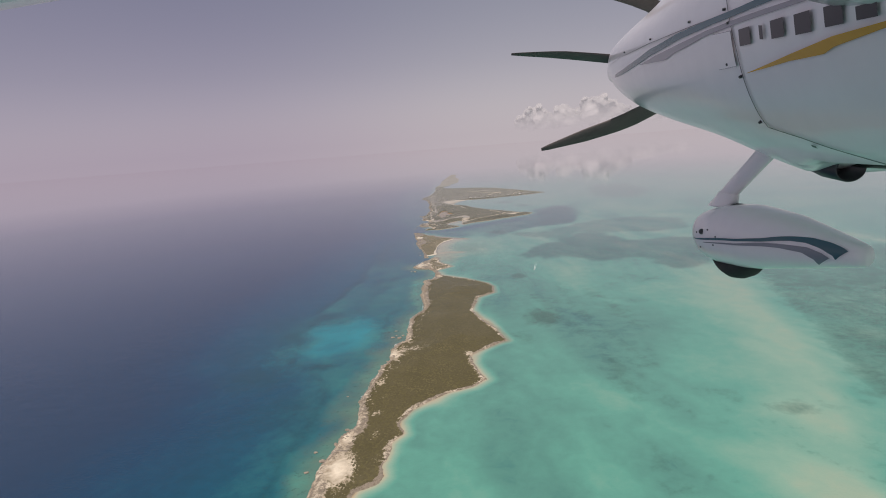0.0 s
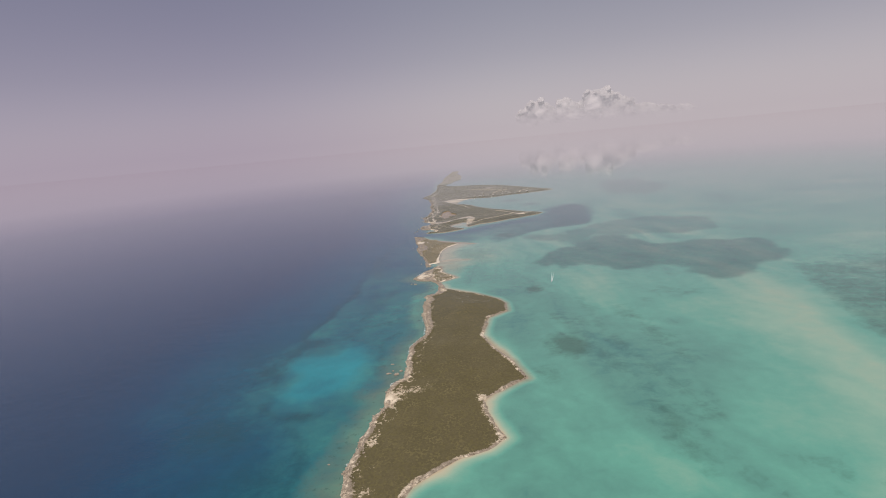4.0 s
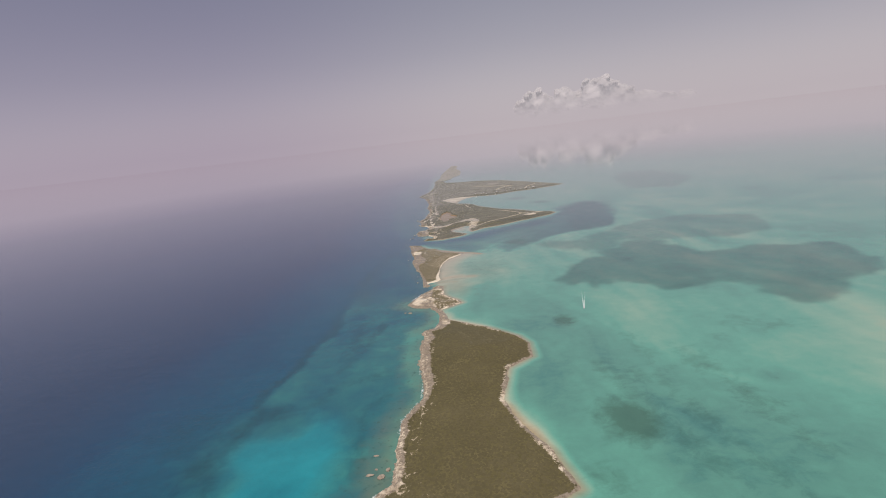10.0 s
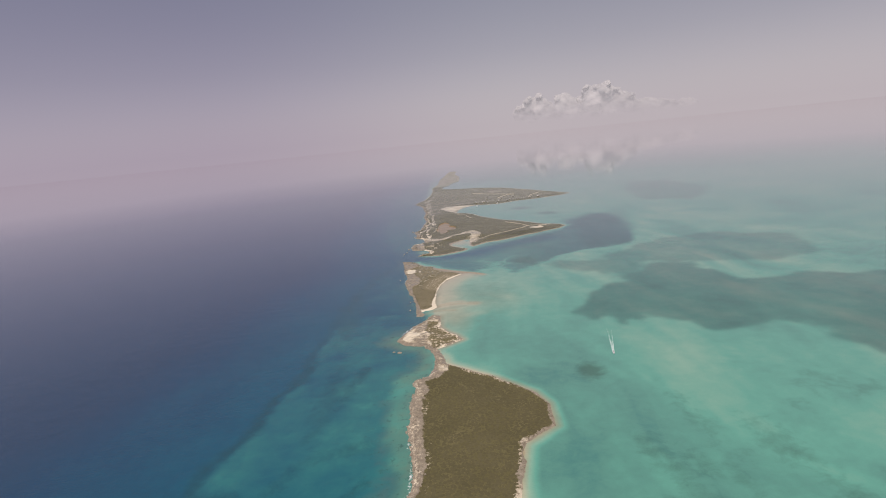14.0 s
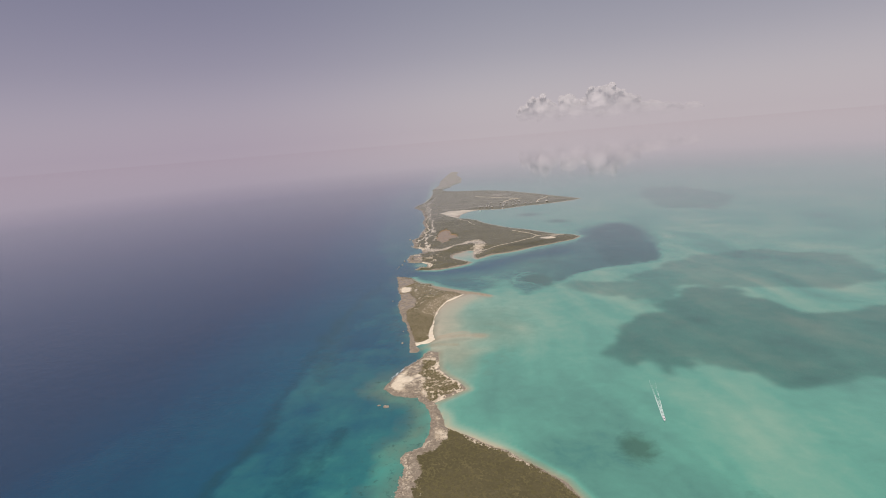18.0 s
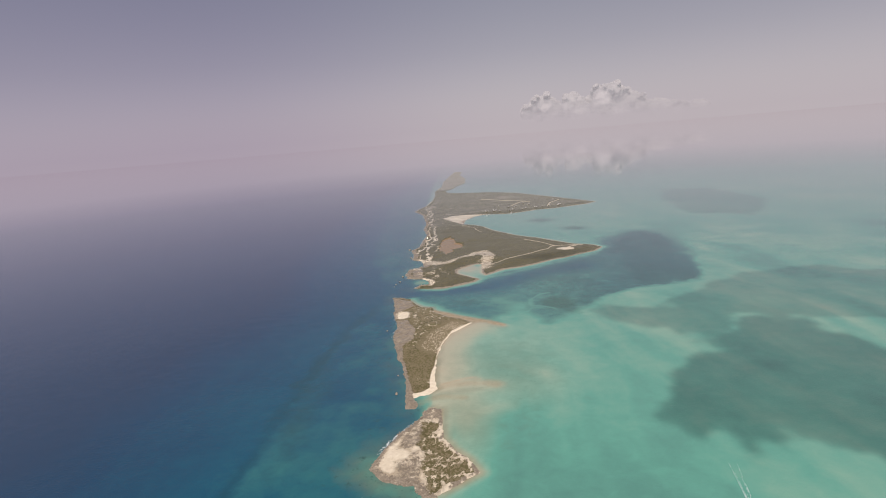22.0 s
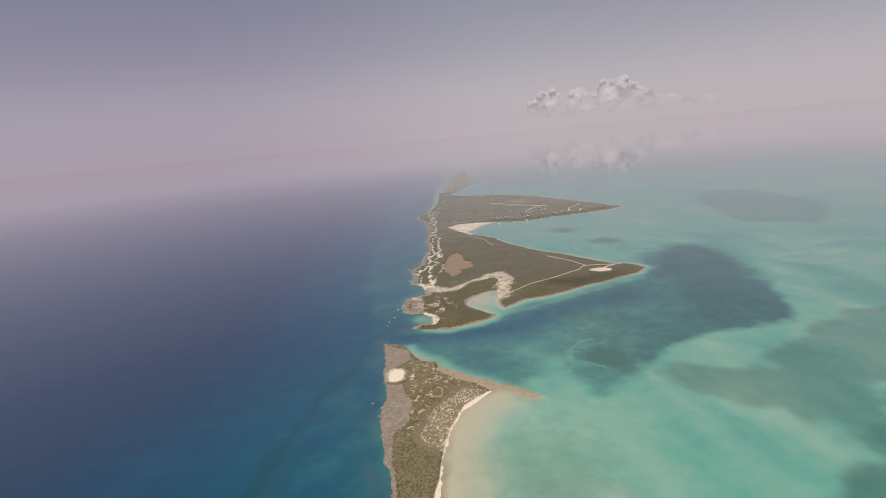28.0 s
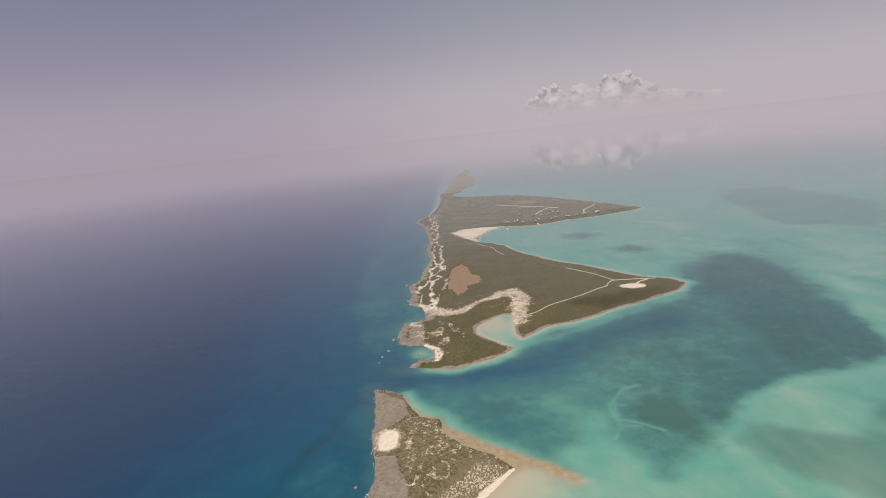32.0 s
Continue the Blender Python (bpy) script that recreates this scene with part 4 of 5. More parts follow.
vegetation(ROOT_A, high_a, LAND_A, cover_a, (-52, 37, 136, 486), 62000, 0.46, 0.24, 71, M_SCRUB, 0.5, label="dense low olive-brown scrub", keep_if=lambda Q: Q[:, 1] < 437)
vegetation(ROOT_A, high_a, LAND_A, cover_a, (-34, 5, 437, 486), 3800, 0.30, 0.5, 77, M_BUSH, 0.47, "bushes", label="sparse brown-green bushes on sandy ground")
vegetation(ROOT_C, high_c, LAND_C, cover_c, (-48, 10, 488, 660), 20000, 0.33, 0.5, 72, M_BUSH, 0.47, label="dense brown-green coastal scrub")
vegetation(ROOT_C, high_c, LAND_C, cover_c, (-30, 6, 515, 612), 12500, 0.25, 0.7, 73, M_BUSH, 0.85, "bushes",
           lambda Q: (signed(Q, BEACH_C) < -0.4) & (signed(Q, DUNE_C) > -2), "scattered dune bushes on pale sand")
vegetation(ROOT_D, high_d, LAND_D, cover_d, (-46, 147, 672, 1000), 60000, 0.62, 0.17, 74, M_SCRUB, 0.5, label="dense low olive-brown scrub",
           keep_if=lambda Q: (dist_line(Q, TRACK_1) > 1.2) & (dist_line(Q, TRACK_2) > 1.2))
vegetation(ROOT_D, high_d, LAND_D, cover_d, (-64, 255, 1000, 1700), 32000, 1.4, 0.06, 75, M_SCRUB, 0.5, "far_scrub", label="hazy far scrub")
vegetation(ROOT_D, high_d, LAND_D, cover_d, (-40, 95, 1650, 2780), 1500, 3.0, 0.015, 76, M_SCRUB, 0.6, "far_scrub", label="hazy far scrub")


def ribbon(name, root, height, line, width, seed, lift=0.12):
    """A worn track that follows the ground."""
    pts = np.array(line, float)
    seg = np.r_[0, np.cumsum(np.linalg.norm(np.diff(pts, axis=0), axis=1))]
    s = np.arange(0, seg[-1], 1.5)
    C = np.stack([np.interp(s, seg, pts[:, 0]), np.interp(s, seg, pts[:, 1])], 1)
    C += np.stack([vnoise(C, 18, 3, seed) - 0.5, vnoise(C, 18, 3, seed + 1) - 0.5], 1) * 3
    d = np.gradient(C, axis=0)
    d /= np.linalg.norm(d, axis=1, keepdims=True)
    nrm = np.stack([-d[:, 1], d[:, 0]], 1)
    w = width * (0.8 + 0.5 * vnoise(C, 6, 2, seed + 2))[:, None]
    rows = [np.column_stack([C + nrm * w * k, height(C) + lift + h]) for k, h in ((-0.62, -0.3), (-0.5, 0.06), (0.5, 0.06), (0.62, -0.3))]
    V = np.stack(rows, 1).reshape(-1, 3)
    i = (np.arange(len(C) - 1)[:, None] * 4 + np.arange(3)[None]).ravel()
    return sheet(name, V, np.stack([i, i + 4, i + 5, i + 1], 1), M_ROAD, root)


for ln, w, sdd in ((TRACK_1, 0.5, 1), (TRACK_2, 0.3, 2), (TRACK_6, 0.35, 8), (TRACK_3, 1.4, 3), ([(112, 786), (120, 795), (127, 800)], 1.4, 4), (TRACK_4, 1.6, 5), (TRACK_5, 1.2, 6)):
    ribbon("track", ROOT_D, high_d, ln, w, sdd)


# ---- shore rocks ----
def boulder(r, size, squash):
    bm = bmesh.new()
    bmesh.ops.create_icosphere(bm, subdivisions=3, radius=1.0)
    off = Vector((r.rand() * 50, r.rand() * 50, r.rand() * 50))
    for v in bm.verts:
        d = noise.noise(v.co * 1.3 + off) * 0.45 + noise.noise(v.co * 3.7 + off) * 0.2 + abs(noise.noise(v.co * 7 + off)) * 0.1
        v.co = v.co * (1 + d)
        v.co.x *= size[0]
        v.co.y *= size[1]
        v.co.z = max(v.co.z, -0.4) * squash
    return bm


r_rock = np.random.RandomState(8)
for x, y, a, b, c in ((-29.4, 436.4, 2.6, 1.7, 0.8), (-32.5, 437.8, 1.6, 0.9, 0.5), (-31.6, 290.9, 2.0, 1.0, 0.5), (-32.5, 281, 2.6, 1.5, 0.8), (-28.6, 279.6, 2.4, 2.6, 0.9), (-30.6, 283.6, 1.2, 0.9, 0.5), (-26.6, 283, 1.6, 2.2, 0.7), (-46, 214, 1.0, 0.6, 0.4), (-46.8, 168.7, 2.4, 2.2, 1.0), (-43.9, 178.2, 2.0, 1.8, 0.9), (-41.3, 187.3, 1.9, 1.7, 0.9),
                      (-50.5, 174, 1.5, 1.2, 0.6), (-51, 163, 1.8, 1.0, 0.6), (-28.5, 505, 1.0, 2.4, 0.5), (-29.5, 524, 0.7, 1.5, 0.4), (-42, 588, 0.9, 1.2, 0.4), (-44.5, 705, 1.6, 2.2, 0.6),
                      (-47, 697, 1.1, 1.6, 0.5), (-43.5, 722, 1.6, 2.6, 0.7), (-47.5, 690, 0.8, 1.2, 0.4), (-45.5, 848, 2.0, 4.0, 0.8), (-41, 800, 1.6, 3.0, 0.7)):
    rk = part("sea_rock", boulder(r_rock, (a * 0.42, b * 0.42), c * 0.5), M_ROCK)
    rk.location = (*at_chart(x, y), 0.05)
    tagged(rk, "weathered grey limestone rock awash off the windward shore", "rock", "sea rocks")


def shore_rocks(root, line, height, count, seed, reach=3.0):
    """Broken limestone blocks strewn along a windward shore."""
    r = np.random.RandomState(seed)
    pts = np.array(line, float)
    seg = np.r_[0, np.cumsum(np.linalg.norm(np.diff(pts, axis=0), axis=1))]
    s = r.rand(count) * seg[-1]
    Q = np.stack([np.interp(s, seg, pts[:, 0]), np.interp(s, seg, pts[:, 1])], 1) + r.normal(0, 1, (count, 2)) * reach * (1, 0.5)
    Q = Q[(vnoise(Q, 9, 3, seed) > 0.47) & (height(Q) > -0.15)]
    V, F = clumps(Q, np.maximum(height(Q), 0) + 0.02, 0.3, 0.7, seed)
    ob = sheet("rubble", V, F, M_ROCK, root, smooth=False)
    tagged(ob, "broken pale limestone blocks", kind="stuff")


shore_rocks(ROOT_A, WEST_A + ISLET_A[:6], high_a, 4200, 81, 1.6)
shore_rocks(ROOT_C, WEST_C, high_c, 900, 82, 0.9)
shore_rocks(ROOT_D, WEST_D[:22], high_d, 2600, 83, 2.6)


# ---- houses of the far settlement ----
def box_bm(x0, x1, y0, y1, z0, z1):
    bm = bmesh.new()
    bmesh.ops.create_cube(bm, size=1.0)
    for v in bm.verts:
        v.co = Vector((x0 + (v.co.x + 0.5) * (x1 - x0), y0 + (v.co.y + 0.5) * (y1 - y0), z0 + (v.co.z + 0.5) * (z1 - z0)))
    return bm


def house(w, d, h):
    root = tagged(new("house"), "small white rendered house with grey hipped roof among scrub", "house", "settlement houses")
    part("wall", box_bm(-w / 2, w / 2, -d / 2, d / 2, -0.6, h), M_WALLS, root, smooth=False)
    bm = bmesh.new()
    e, t = 0.25, min(w, d) * 0.32
    b = [bm.verts.new(p) for p in ((-w / 2 - e, -d / 2 - e, h), (w / 2 + e, -d / 2 - e, h), (w / 2 + e, d / 2 + e, h), (-w / 2 - e, d / 2 + e, h))]
    r0, r1 = bm.verts.new((-w / 2 + d * 0.4, 0, h + t)), bm.verts.new((w / 2 - d * 0.4, 0, h + t))
    for f in ((b[0], b[1], r1, r0), (b[2], b[3], r0, r1), (b[1], b[2], r1), (b[3], b[0], r0), (b[3], b[2], b[1], b[0])):
        bm.faces.new(f)
    part("roof", bm, M_ROOF, root, "pale metal hipped roof", smooth=False)
    part("door", box_bm(-0.2, 0.05, -d / 2 - 0.03, -d / 2 + 0.02, -0.1, h * 0.7), M_CHAR, root, smooth=False)
    for u in (-0.32, 0.28):
        part("window", box_bm(w * u - 0.18, w * u + 0.18, -d / 2 - 0.03, -d / 2 + 0.02, h * 0.35, h * 0.75), M_CHAR, root, smooth=False)
    return root


first = house(1.35, 1.05, 0.5)
r_h = np.random.RandomState(4)
spots = [(62 + 130 * u, float(np.interp(62 + 130 * u, [62, 90, 119, 167, 192], [1128, 1116, 1126, 1140, 1148])) + 4 + 22 * r_h.rand() ** 2) for u in r_h.rand(26) ** 1.3] + [(60 + 90 * r_h.rand(), 1165 + 60 * r_h.rand()) for _ in range(8)]
for i, (x, y) in enumerate(spots):
    q = np.array([[x, y]])
    if signed(q, LAND_D)[0] < 4:
        y += 22
        q = np.array([[x, y]])
    m = pose(*at_chart(x, y), float(high_d(q)[0]) + 0.15, 0, 0, r_h.rand() * 180)
    if i == 0:
        first.matrix_basis = m
    else:
        copy_thing(first, m)


# ---- boats ----
def boat(name, loc, heading, length, label):
    root = tagged(new(name), label, "boat")
    bm = bmesh.new()
    L, W = length, length * 0.3
    rings = []
    for u, w, z0 in ((-0.5, 0.92, -0.12), (-0.1, 1.0, -0.14), (0.2, 0.85, -0.10), (0.4, 0.45, 0.0), (0.5, 0.04, 0.12)):
        rings.append([bm.verts.new((s * W / 2 * w * k, u * L, z)) for s, k, z in ((-1, 1, 0.16 * L), (-1, 0.8, z0 * 0.5), (0, 0, z0), (1, 0.8, z0 * 0.5), (1, 1, 0.16 * L))])
    for a, b in zip(rings[:-1], rings[1:]):
        for i in range(4):
            bm.faces.new((a[i], a[i + 1], b[i + 1], b[i]))
        bm.faces.new((a[4], a[0], b[0], b[4]))
    bm.faces.new(rings[0])
    part("hull", bm, M_HULL, root)
    cb = box_bm(-W * 0.3, W * 0.3, -0.12 * L, 0.14 * L, 0.14 * L, 0.3 * L)
    bmesh.ops.bevel(cb, geom=cb.edges[:], offset=0.03 * L, segments=2, affect="EDGES")
    part("cabin", cb, M_HULL, root)
    part("windscreen", box_bm(-W * 0.28, W * 0.28, 0.141 * L, 0.15 * L, 0.2 * L, 0.28 * L), M_CHAR, root, "dark windscreen", smooth=False)
    for s in (-1, 1):
        part("outboard_motor", box_bm(s * W * 0.2 - 0.05 * L, s * W * 0.2 + 0.05 * L, -0.57 * L, -0.5 * L, 0, 0.2 * L), M_CHAR, root, "black outboard motor", smooth=False)
    root.matrix_basis = pose(*at_chart(loc[0], loc[1]), loc[2], 0, 0, heading)
    return root


BOAT, ASTERN = Vector((73.2, 413.0, 0.06)), Vector((80.5, 442.0, 0.0))
bx, by = BOAT.x - ASTERN.x, BOAT.y - ASTERN.y
boat("motorboat", BOAT, math.degrees(math.atan2(-bx, by)), 2.6, "white motorboat under way with a long foaming wake")
boat("moored_boat", (100, 1105, 0.05), 40, 3.0, "small white boat moored in the turquoise bay")
boat("moored_boat", (60, 1090, 0.05), 110, 2.6, "small white boat moored in the turquoise bay")


def wake():
    """Three thin ridges of foam that spread and fade astern."""
    r = np.random.RandomState(2)
    V, F = [], []
    ax = Vector((-bx, -by, 0)).normalized()
    sd = Vector((ax.y, -ax.x, 0))
    for spread, w0, ln in ((-0.030, 0.26, 30), (0.0, 0.50, 16), (0.030, 0.26, 30), (-0.012, 0.20, 26), (0.013, 0.20, 24)):
        k0 = len(V)
        n = 60
        for i in range(n + 1):
            u = i / n
            c = BOAT + ax * (1.2 + ln * u) + sd * (spread * ln * u * 0.9 + (0.3 if spread > 0 else -0.3 if spread < 0 else 0))
            w = 0.72 * w0 * (1 - u) ** 0.7 * (0.6 + 0.6 * r.rand())
            for s, z in ((-1, 0.005), (0, 0.14), (1, 0.005)):
                V.append((c.x + sd.x * w * s, c.y + sd.y * w * s, z))
            if i and r.rand() > 0.5 * u:
                a = k0 + (i - 1) * 3
                F += [(a, a + 1, a + 4, a + 3), (a + 1, a + 2, a + 5, a + 4)]
    ob = sheet("wake", V, F, M_FOAM)
    tagged(ob, "white foam wake trailing behind the motorboat on turquoise water", "wake", kind="stuff")


wake()


# ---- clouds ----
def heap(seed):
    """Lobes of a far cumulus bank: towers on a wide base that thins out in the haze; x, y, z, radius."""
    r = random.Random(seed)
    towers = [(690, 178, 60), (806, 246, 84), (880, 168, 90), (1020, 244, 66), (1088, 168, 100), (1226, 300, 52), (1320, 270, 86), (1410, 230, 90), (1520, 170, 90), (1650, 130, 90), (1800, 110, 90), (1960, 100, 80)]
    out = []
    for x, z, s in towers:
        out.append((x, 4390 + 80 * r.random(), z - s * 0.4, s))
        for _ in range(5):
            u = r.random()
            out.append((x + r.uniform(-1.1, 1.1) * s, 4370 + 150 * r.random(), z - s - u * (z + 10), s * r.uniform(0.6, 1.0)))
        for _ in range(9):
            a = r.uniform(0.2, 2.9)
            out.append((x + math.cos(a) * s * 0.9, 4350 + 60 * r.random(), z - s * 0.4 + math.sin(a) * s * 0.85, s * r.uniform(0.2, 0.4)))
    return out


def soft_cloud(name, lobes, seed, label):
    """A cumulus whose lobes run into one another, with finer billows on its skin."""
    r = random.Random(seed)
    root = tagged(new(name), label, "cloud")
    bm = bmesh.new()
    for x, y, z, a in lobes:
        tmp = bmesh.ops.create_icosphere(bm, subdivisions=2, radius=1.0)["verts"]
        o = Vector((r.random() * 90, r.random() * 90, r.random() * 90))
        for v in tmp:
            d = v.co.copy()
            v.co = Vector((x, y, z)) + d * a * (0.86 + 0.4 * abs(noise.noise(d * 1.6 + o)))
    ob = part("billow", bm, M_CLOUD, root)
    weld = ob.modifiers.new("weld", "REMESH")
    weld.mode, weld.voxel_size, weld.use_smooth_shade = "VOXEL", 8.0, True
    even = ob.modifiers.new("even", "SMOOTH")
    even.factor, even.iterations = 0.5, 9
    for size, strength in ((110, 40), (44, 16), (20, 4)):
        tex = bpy.data.textures.new("billow", "CLOUDS")
        tex.noise_scale, tex.noise_depth, tex.noise_type = size, 3, "SOFT_NOISE"
        puff = ob.modifiers.new("puff", "DISPLACE")
        puff.texture, puff.strength, puff.mid_level, puff.texture_coords = tex, strength, 0.5, "LOCAL"
    return root


soft_cloud("cumulus_cloud", heap(6), 3, "towering white cumulus cloud low over the hazy horizon")


# broken flat cumulus overhead whose shadows lie on the banks
def shading(shade, high, label, dense, seed, pitch=2.5, charted=False):
    """A flat ragged cumulus up along the sun's ray from the water that it shades; shade: its outline on the ground."""
    lift = sun_dir * (high / sun_dir.z)
    pts = chart(shade) if charted else np.array(shade, float)
    P, F = lattice(np.arange(pts[:, 0].min() - 14, pts[:, 0].max() + 14, pitch), np.arange(pts[:, 1].min() - 14, pts[:, 1].max() + 14, pitch))
    e = signed(P, pts) + (vnoise(P, 18, 5, seed) - 0.5) * 20 + (vnoise(P, 5, 3, seed + 1) - 0.5) * 8
    body = dense * smooth(-2.2, 2.2, e) * (0.72 + 0.56 * vnoise(P, 26, 4, seed + 2))
    puff = np.sqrt(np.maximum(e + 3, 0)) * (0.5 + vnoise(P, 9, 4, seed + 3))
    F = F[(e[F] > -3).all(1)]
    top = np.column_stack([P + lift.xy, high + 2.2 * puff])
    low = np.column_stack([P + lift.xy, high - 0.5 * puff - 0.3])
    V, F = np.vstack([top, low]), np.vstack([F, F[:, ::-1] + len(P)])
    used, inv = np.unique(F, return_inverse=True)
    ob = sheet("overhead_cloud", V[used], inv.reshape(-1, 4), M_VEIL, attrs={"dense": np.r_[body, body][used]}, charted=False)
    return tagged(ob, label, "cloud")


shading([(65, 456), (65, 447), (69, 437), (78, 446), (77, 436), (82, 430), (96, 443), (104, 438), (112, 424), (121, 414), (143, 420), (158, 408), (157, 384), (163, 374), (178, 381), (200, 395),
         (235, 420), (240, 470), (200, 482), (175, 477), (164, 482), (161, 497), (158, 520), (149, 531), (136, 536), (130, 535), (117, 514), (102, 499), (87, 497), (79, 485), (73, 472)],
        420, "broad white cumulus cloud casting shade on the shallow bank", 0.43, 12)
shading([(70, 556), (78, 540), (92, 527), (105, 511), (119, 518), (130, 536), (150, 533), (172, 524), (207, 515), (240, 520), (250, 570), (215, 604), (168, 594), (128, 571), (112, 566), (100, 552), (88, 562), (78, 564)],
        420, "thin ragged white cumulus cloud over the bank", 0.28, 13)
shading([(112, 592), (142, 595), (148, 610), (154, 640), (157, 665), (166, 716), (150, 735), (125, 700), (112, 650)], 420, "flat white cumulus cloud above the deep channel", 0.15, 16)
shading([(230, 790), (270, 760), (330, 830), (320, 940), (270, 960), (240, 880)], 420, "large flat white cumulus cloud over the far bank", 0.22, 17, 5.0)
shading([(66, 758), (96, 766), (126, 776), (122, 764), (84, 750)], 420, "thin white cumulus cloud above the scrub island", 0.25, 18, 2.0, True)


# ---- the aeroplane, as it stands beside the start of the flight ----
EYE0 = Vector(PATH[0][1:4])
plane = tagged(new("aeroplane"), "white single-engined aeroplane in flight with teal, grey and amber stripes", "aeroplane")
plane.location = EYE0
# nose fairing: y, half width, centre height, half height above, half height below
SECTIONS = [(3.6, 0.041, 0.42, 0.03, 0.03), (3.55, 0.069, 0.421, 0.1, 0.078), (3.42, 0.104, 0.444, 0.115, 0.096), (3.15, 0.201, 0.416, 0.153, 0.18), (2.75, 0.292, 0.386, 0.191, 0.275), (2.3, 0.367, 0.358, 0.231, 0.338),
            (1.9, 0.428, 0.342, 0.28, 0.392), (1.7, 0.459, 0.3415, 0.3115, 0.434), (1.5, 0.49, 0.341, 0.343, 0.490), (1.1, 0.551, 0.352, 0.41, 0.57), (0.6, 0.612, 0.365, 0.473, 0.639), (0.0, 0.64, 0.37, 0.5, 0.65), (-0.8, 0.64, 0.37, 0.52, 0.66)]
CX = 1.25


def section(y):
    a = np.array(SECTIONS)[::-1]
    near = y + np.linspace(-1, 1, 7) * min(0.16, max(0.0, (3.6 - y) * 0.5))
    return [float(np.interp(near, a[:, 0], a[:, i]).mean()) for i in range(1, 5)]


def skin(y, ang, out=0.0):
    """A point of the skin: ang 0 to port, 90 up, -90 down."""
    w, zc, up, dn = section(y)
    c, s = math.cos(radians(ang)), math.sin(radians(ang))
    n = 2.35
    rr = (abs(c) ** n + abs(s) ** n) ** (-1 / n)
    z = zc + ((up if s > 0 else dn) + out) * s * rr
    flat = -0.088 - 0.30 * max(0.0, y - 1.25)        # behind the cooling air outlet the belly is flat
    if y < 1.52:
        z = max(z, flat - out)
    return Vector((CX - (w + out) * c * rr, y, z))


bm = bmesh.new()
rows = []
for y in np.concatenate([np.linspace(3.60, 3.3, 10), np.linspace(3.25, 1.5, 22), (1.46, 1.42, 1.38, 1.35, 1.339, 1.333, 1.32), np.linspace(1.3, -0.8, 24)]):
    rows.append([bm.verts.new(skin(float(y), a)) for a in range(0, 360, 6)])
for a, b in zip(rows[:-1], rows[1:]):
    for j in range(len(a)):
        bm.faces.new((a[j], a[(j + 1) % len(a)], b[(j + 1) % len(a)], b[j]))
bm.faces.new(rows[0])
bm.faces.new(rows[-1])
bmesh.ops.recalc_face_normals(bm, faces=bm.faces)
hull = part("fuselage", bm, M_PAINT, plane, "glossy white cowling and fuselage")


def decal(name, low, high, material, parent, label="", out=0.004, n=40, na=3, on=None):
    """A painted panel between two edges; each edge a row of (station, angle)."""
    on = on or skin

    def along(edge, u):
        g = np.array(edge, float)
        d = np.r_[0, np.cumsum(np.hypot(np.diff(g[:, 0]), np.diff(g[:, 1]) * 0.01))]
        return np.array([np.interp(u * d[-1], d, g[:, i]) for i in (0, 1)])

    b = bmesh.new()
    rows = []
    for i in range(n + 1):
        p, q = along(low, i / n), along(high, i / n)
        rows.append([b.verts.new(on(*(p + (q - p) * j / na), out)) for j in range(na + 1)])
    for p, q in zip(rows[:-1], rows[1:]):
        for j in range(na):
            b.faces.new((p[j], p[j + 1], q[j + 1], q[j]))
    return part(name, b, material, parent, label)


def line(name, pts, wide, material, parent, label="", on=None, turn=False):
    """A thin joint along a row of (station, angle); turn: it runs across the hull."""
    d = (wide * 0.004, 0) if turn else (0, wide)
    return decal(name, [(y - d[0], a - d[1]) for y, a in pts], [(y + d[0], a + d[1]) for y, a in pts], material, parent, label, 0.003, 24, 1, on)


decal("teal_stripe", [(2.822, -18.7), (2.4, -12.6), (2.044, -8.2), (1.697, -7.1), (1.414, -8.1), (1.244, -9.3), (1.136, -9.9), (1.011, -11), (0.8, -13.4)],
      [(2.768, -14.7), (2.4, -9.0), (2.041, -4.7), (1.696, -4.5), (1.413, -6.4), (1.243, -7.8), (1.148, -8.4), (1.029, -9.5), (0.8, -11.8)], M_TEAL, hull, "curved teal stripe")
decal("grey_stripe", [(2.214, -11.5), (1.833, -13.3), (1.758, -11.8), (1.456, -10.4), (1.276, -11.2), (1.138, -12.1), (0.961, -13.3), (0.8, -15)],
      [(2.214, -11.4), (1.966, -9.3), (1.699, -8.8), (1.454, -8.9), (1.275, -10.0), (1.137, -11.0), (0.977, -12.3), (0.8, -13.9)], M_SILVER, hull, "silver-grey stripe below the teal one", out=0.003)
decal("amber_flash", [(1.242, -23.4), (1.054, -22.6), (0.945, -22.7), (0.914, -21.9), (0.799, -21.1), (0.7, -20.9)],
      [(1.242, -23.3), (1.049, -21.3), (0.917, -20.2), (0.797, -20.2), (0.7, -20.1)], M_GOLD, hull, "amber paint flash")
# lettering as plain blocks
for ya, yb, lo, hi in ((1.248, 1.194, -17.06, -12.56), (1.152, 1.137, -17.03, -13.53), (1.104, 1.055, -17.81, -13.63), (1.018, 0.967, -18.54, -14.32), (0.929, 0.881, -18.85, -15.07), (0.851, 0.805, -19.29, -16.72)):
    decal("mark_bar", [(ya, lo + 0.3), (yb, lo)], [(ya, hi - 0.3), (yb, hi - 0.6)], M_CHAR, hull, "charcoal lettering block", out=0.005, n=4)
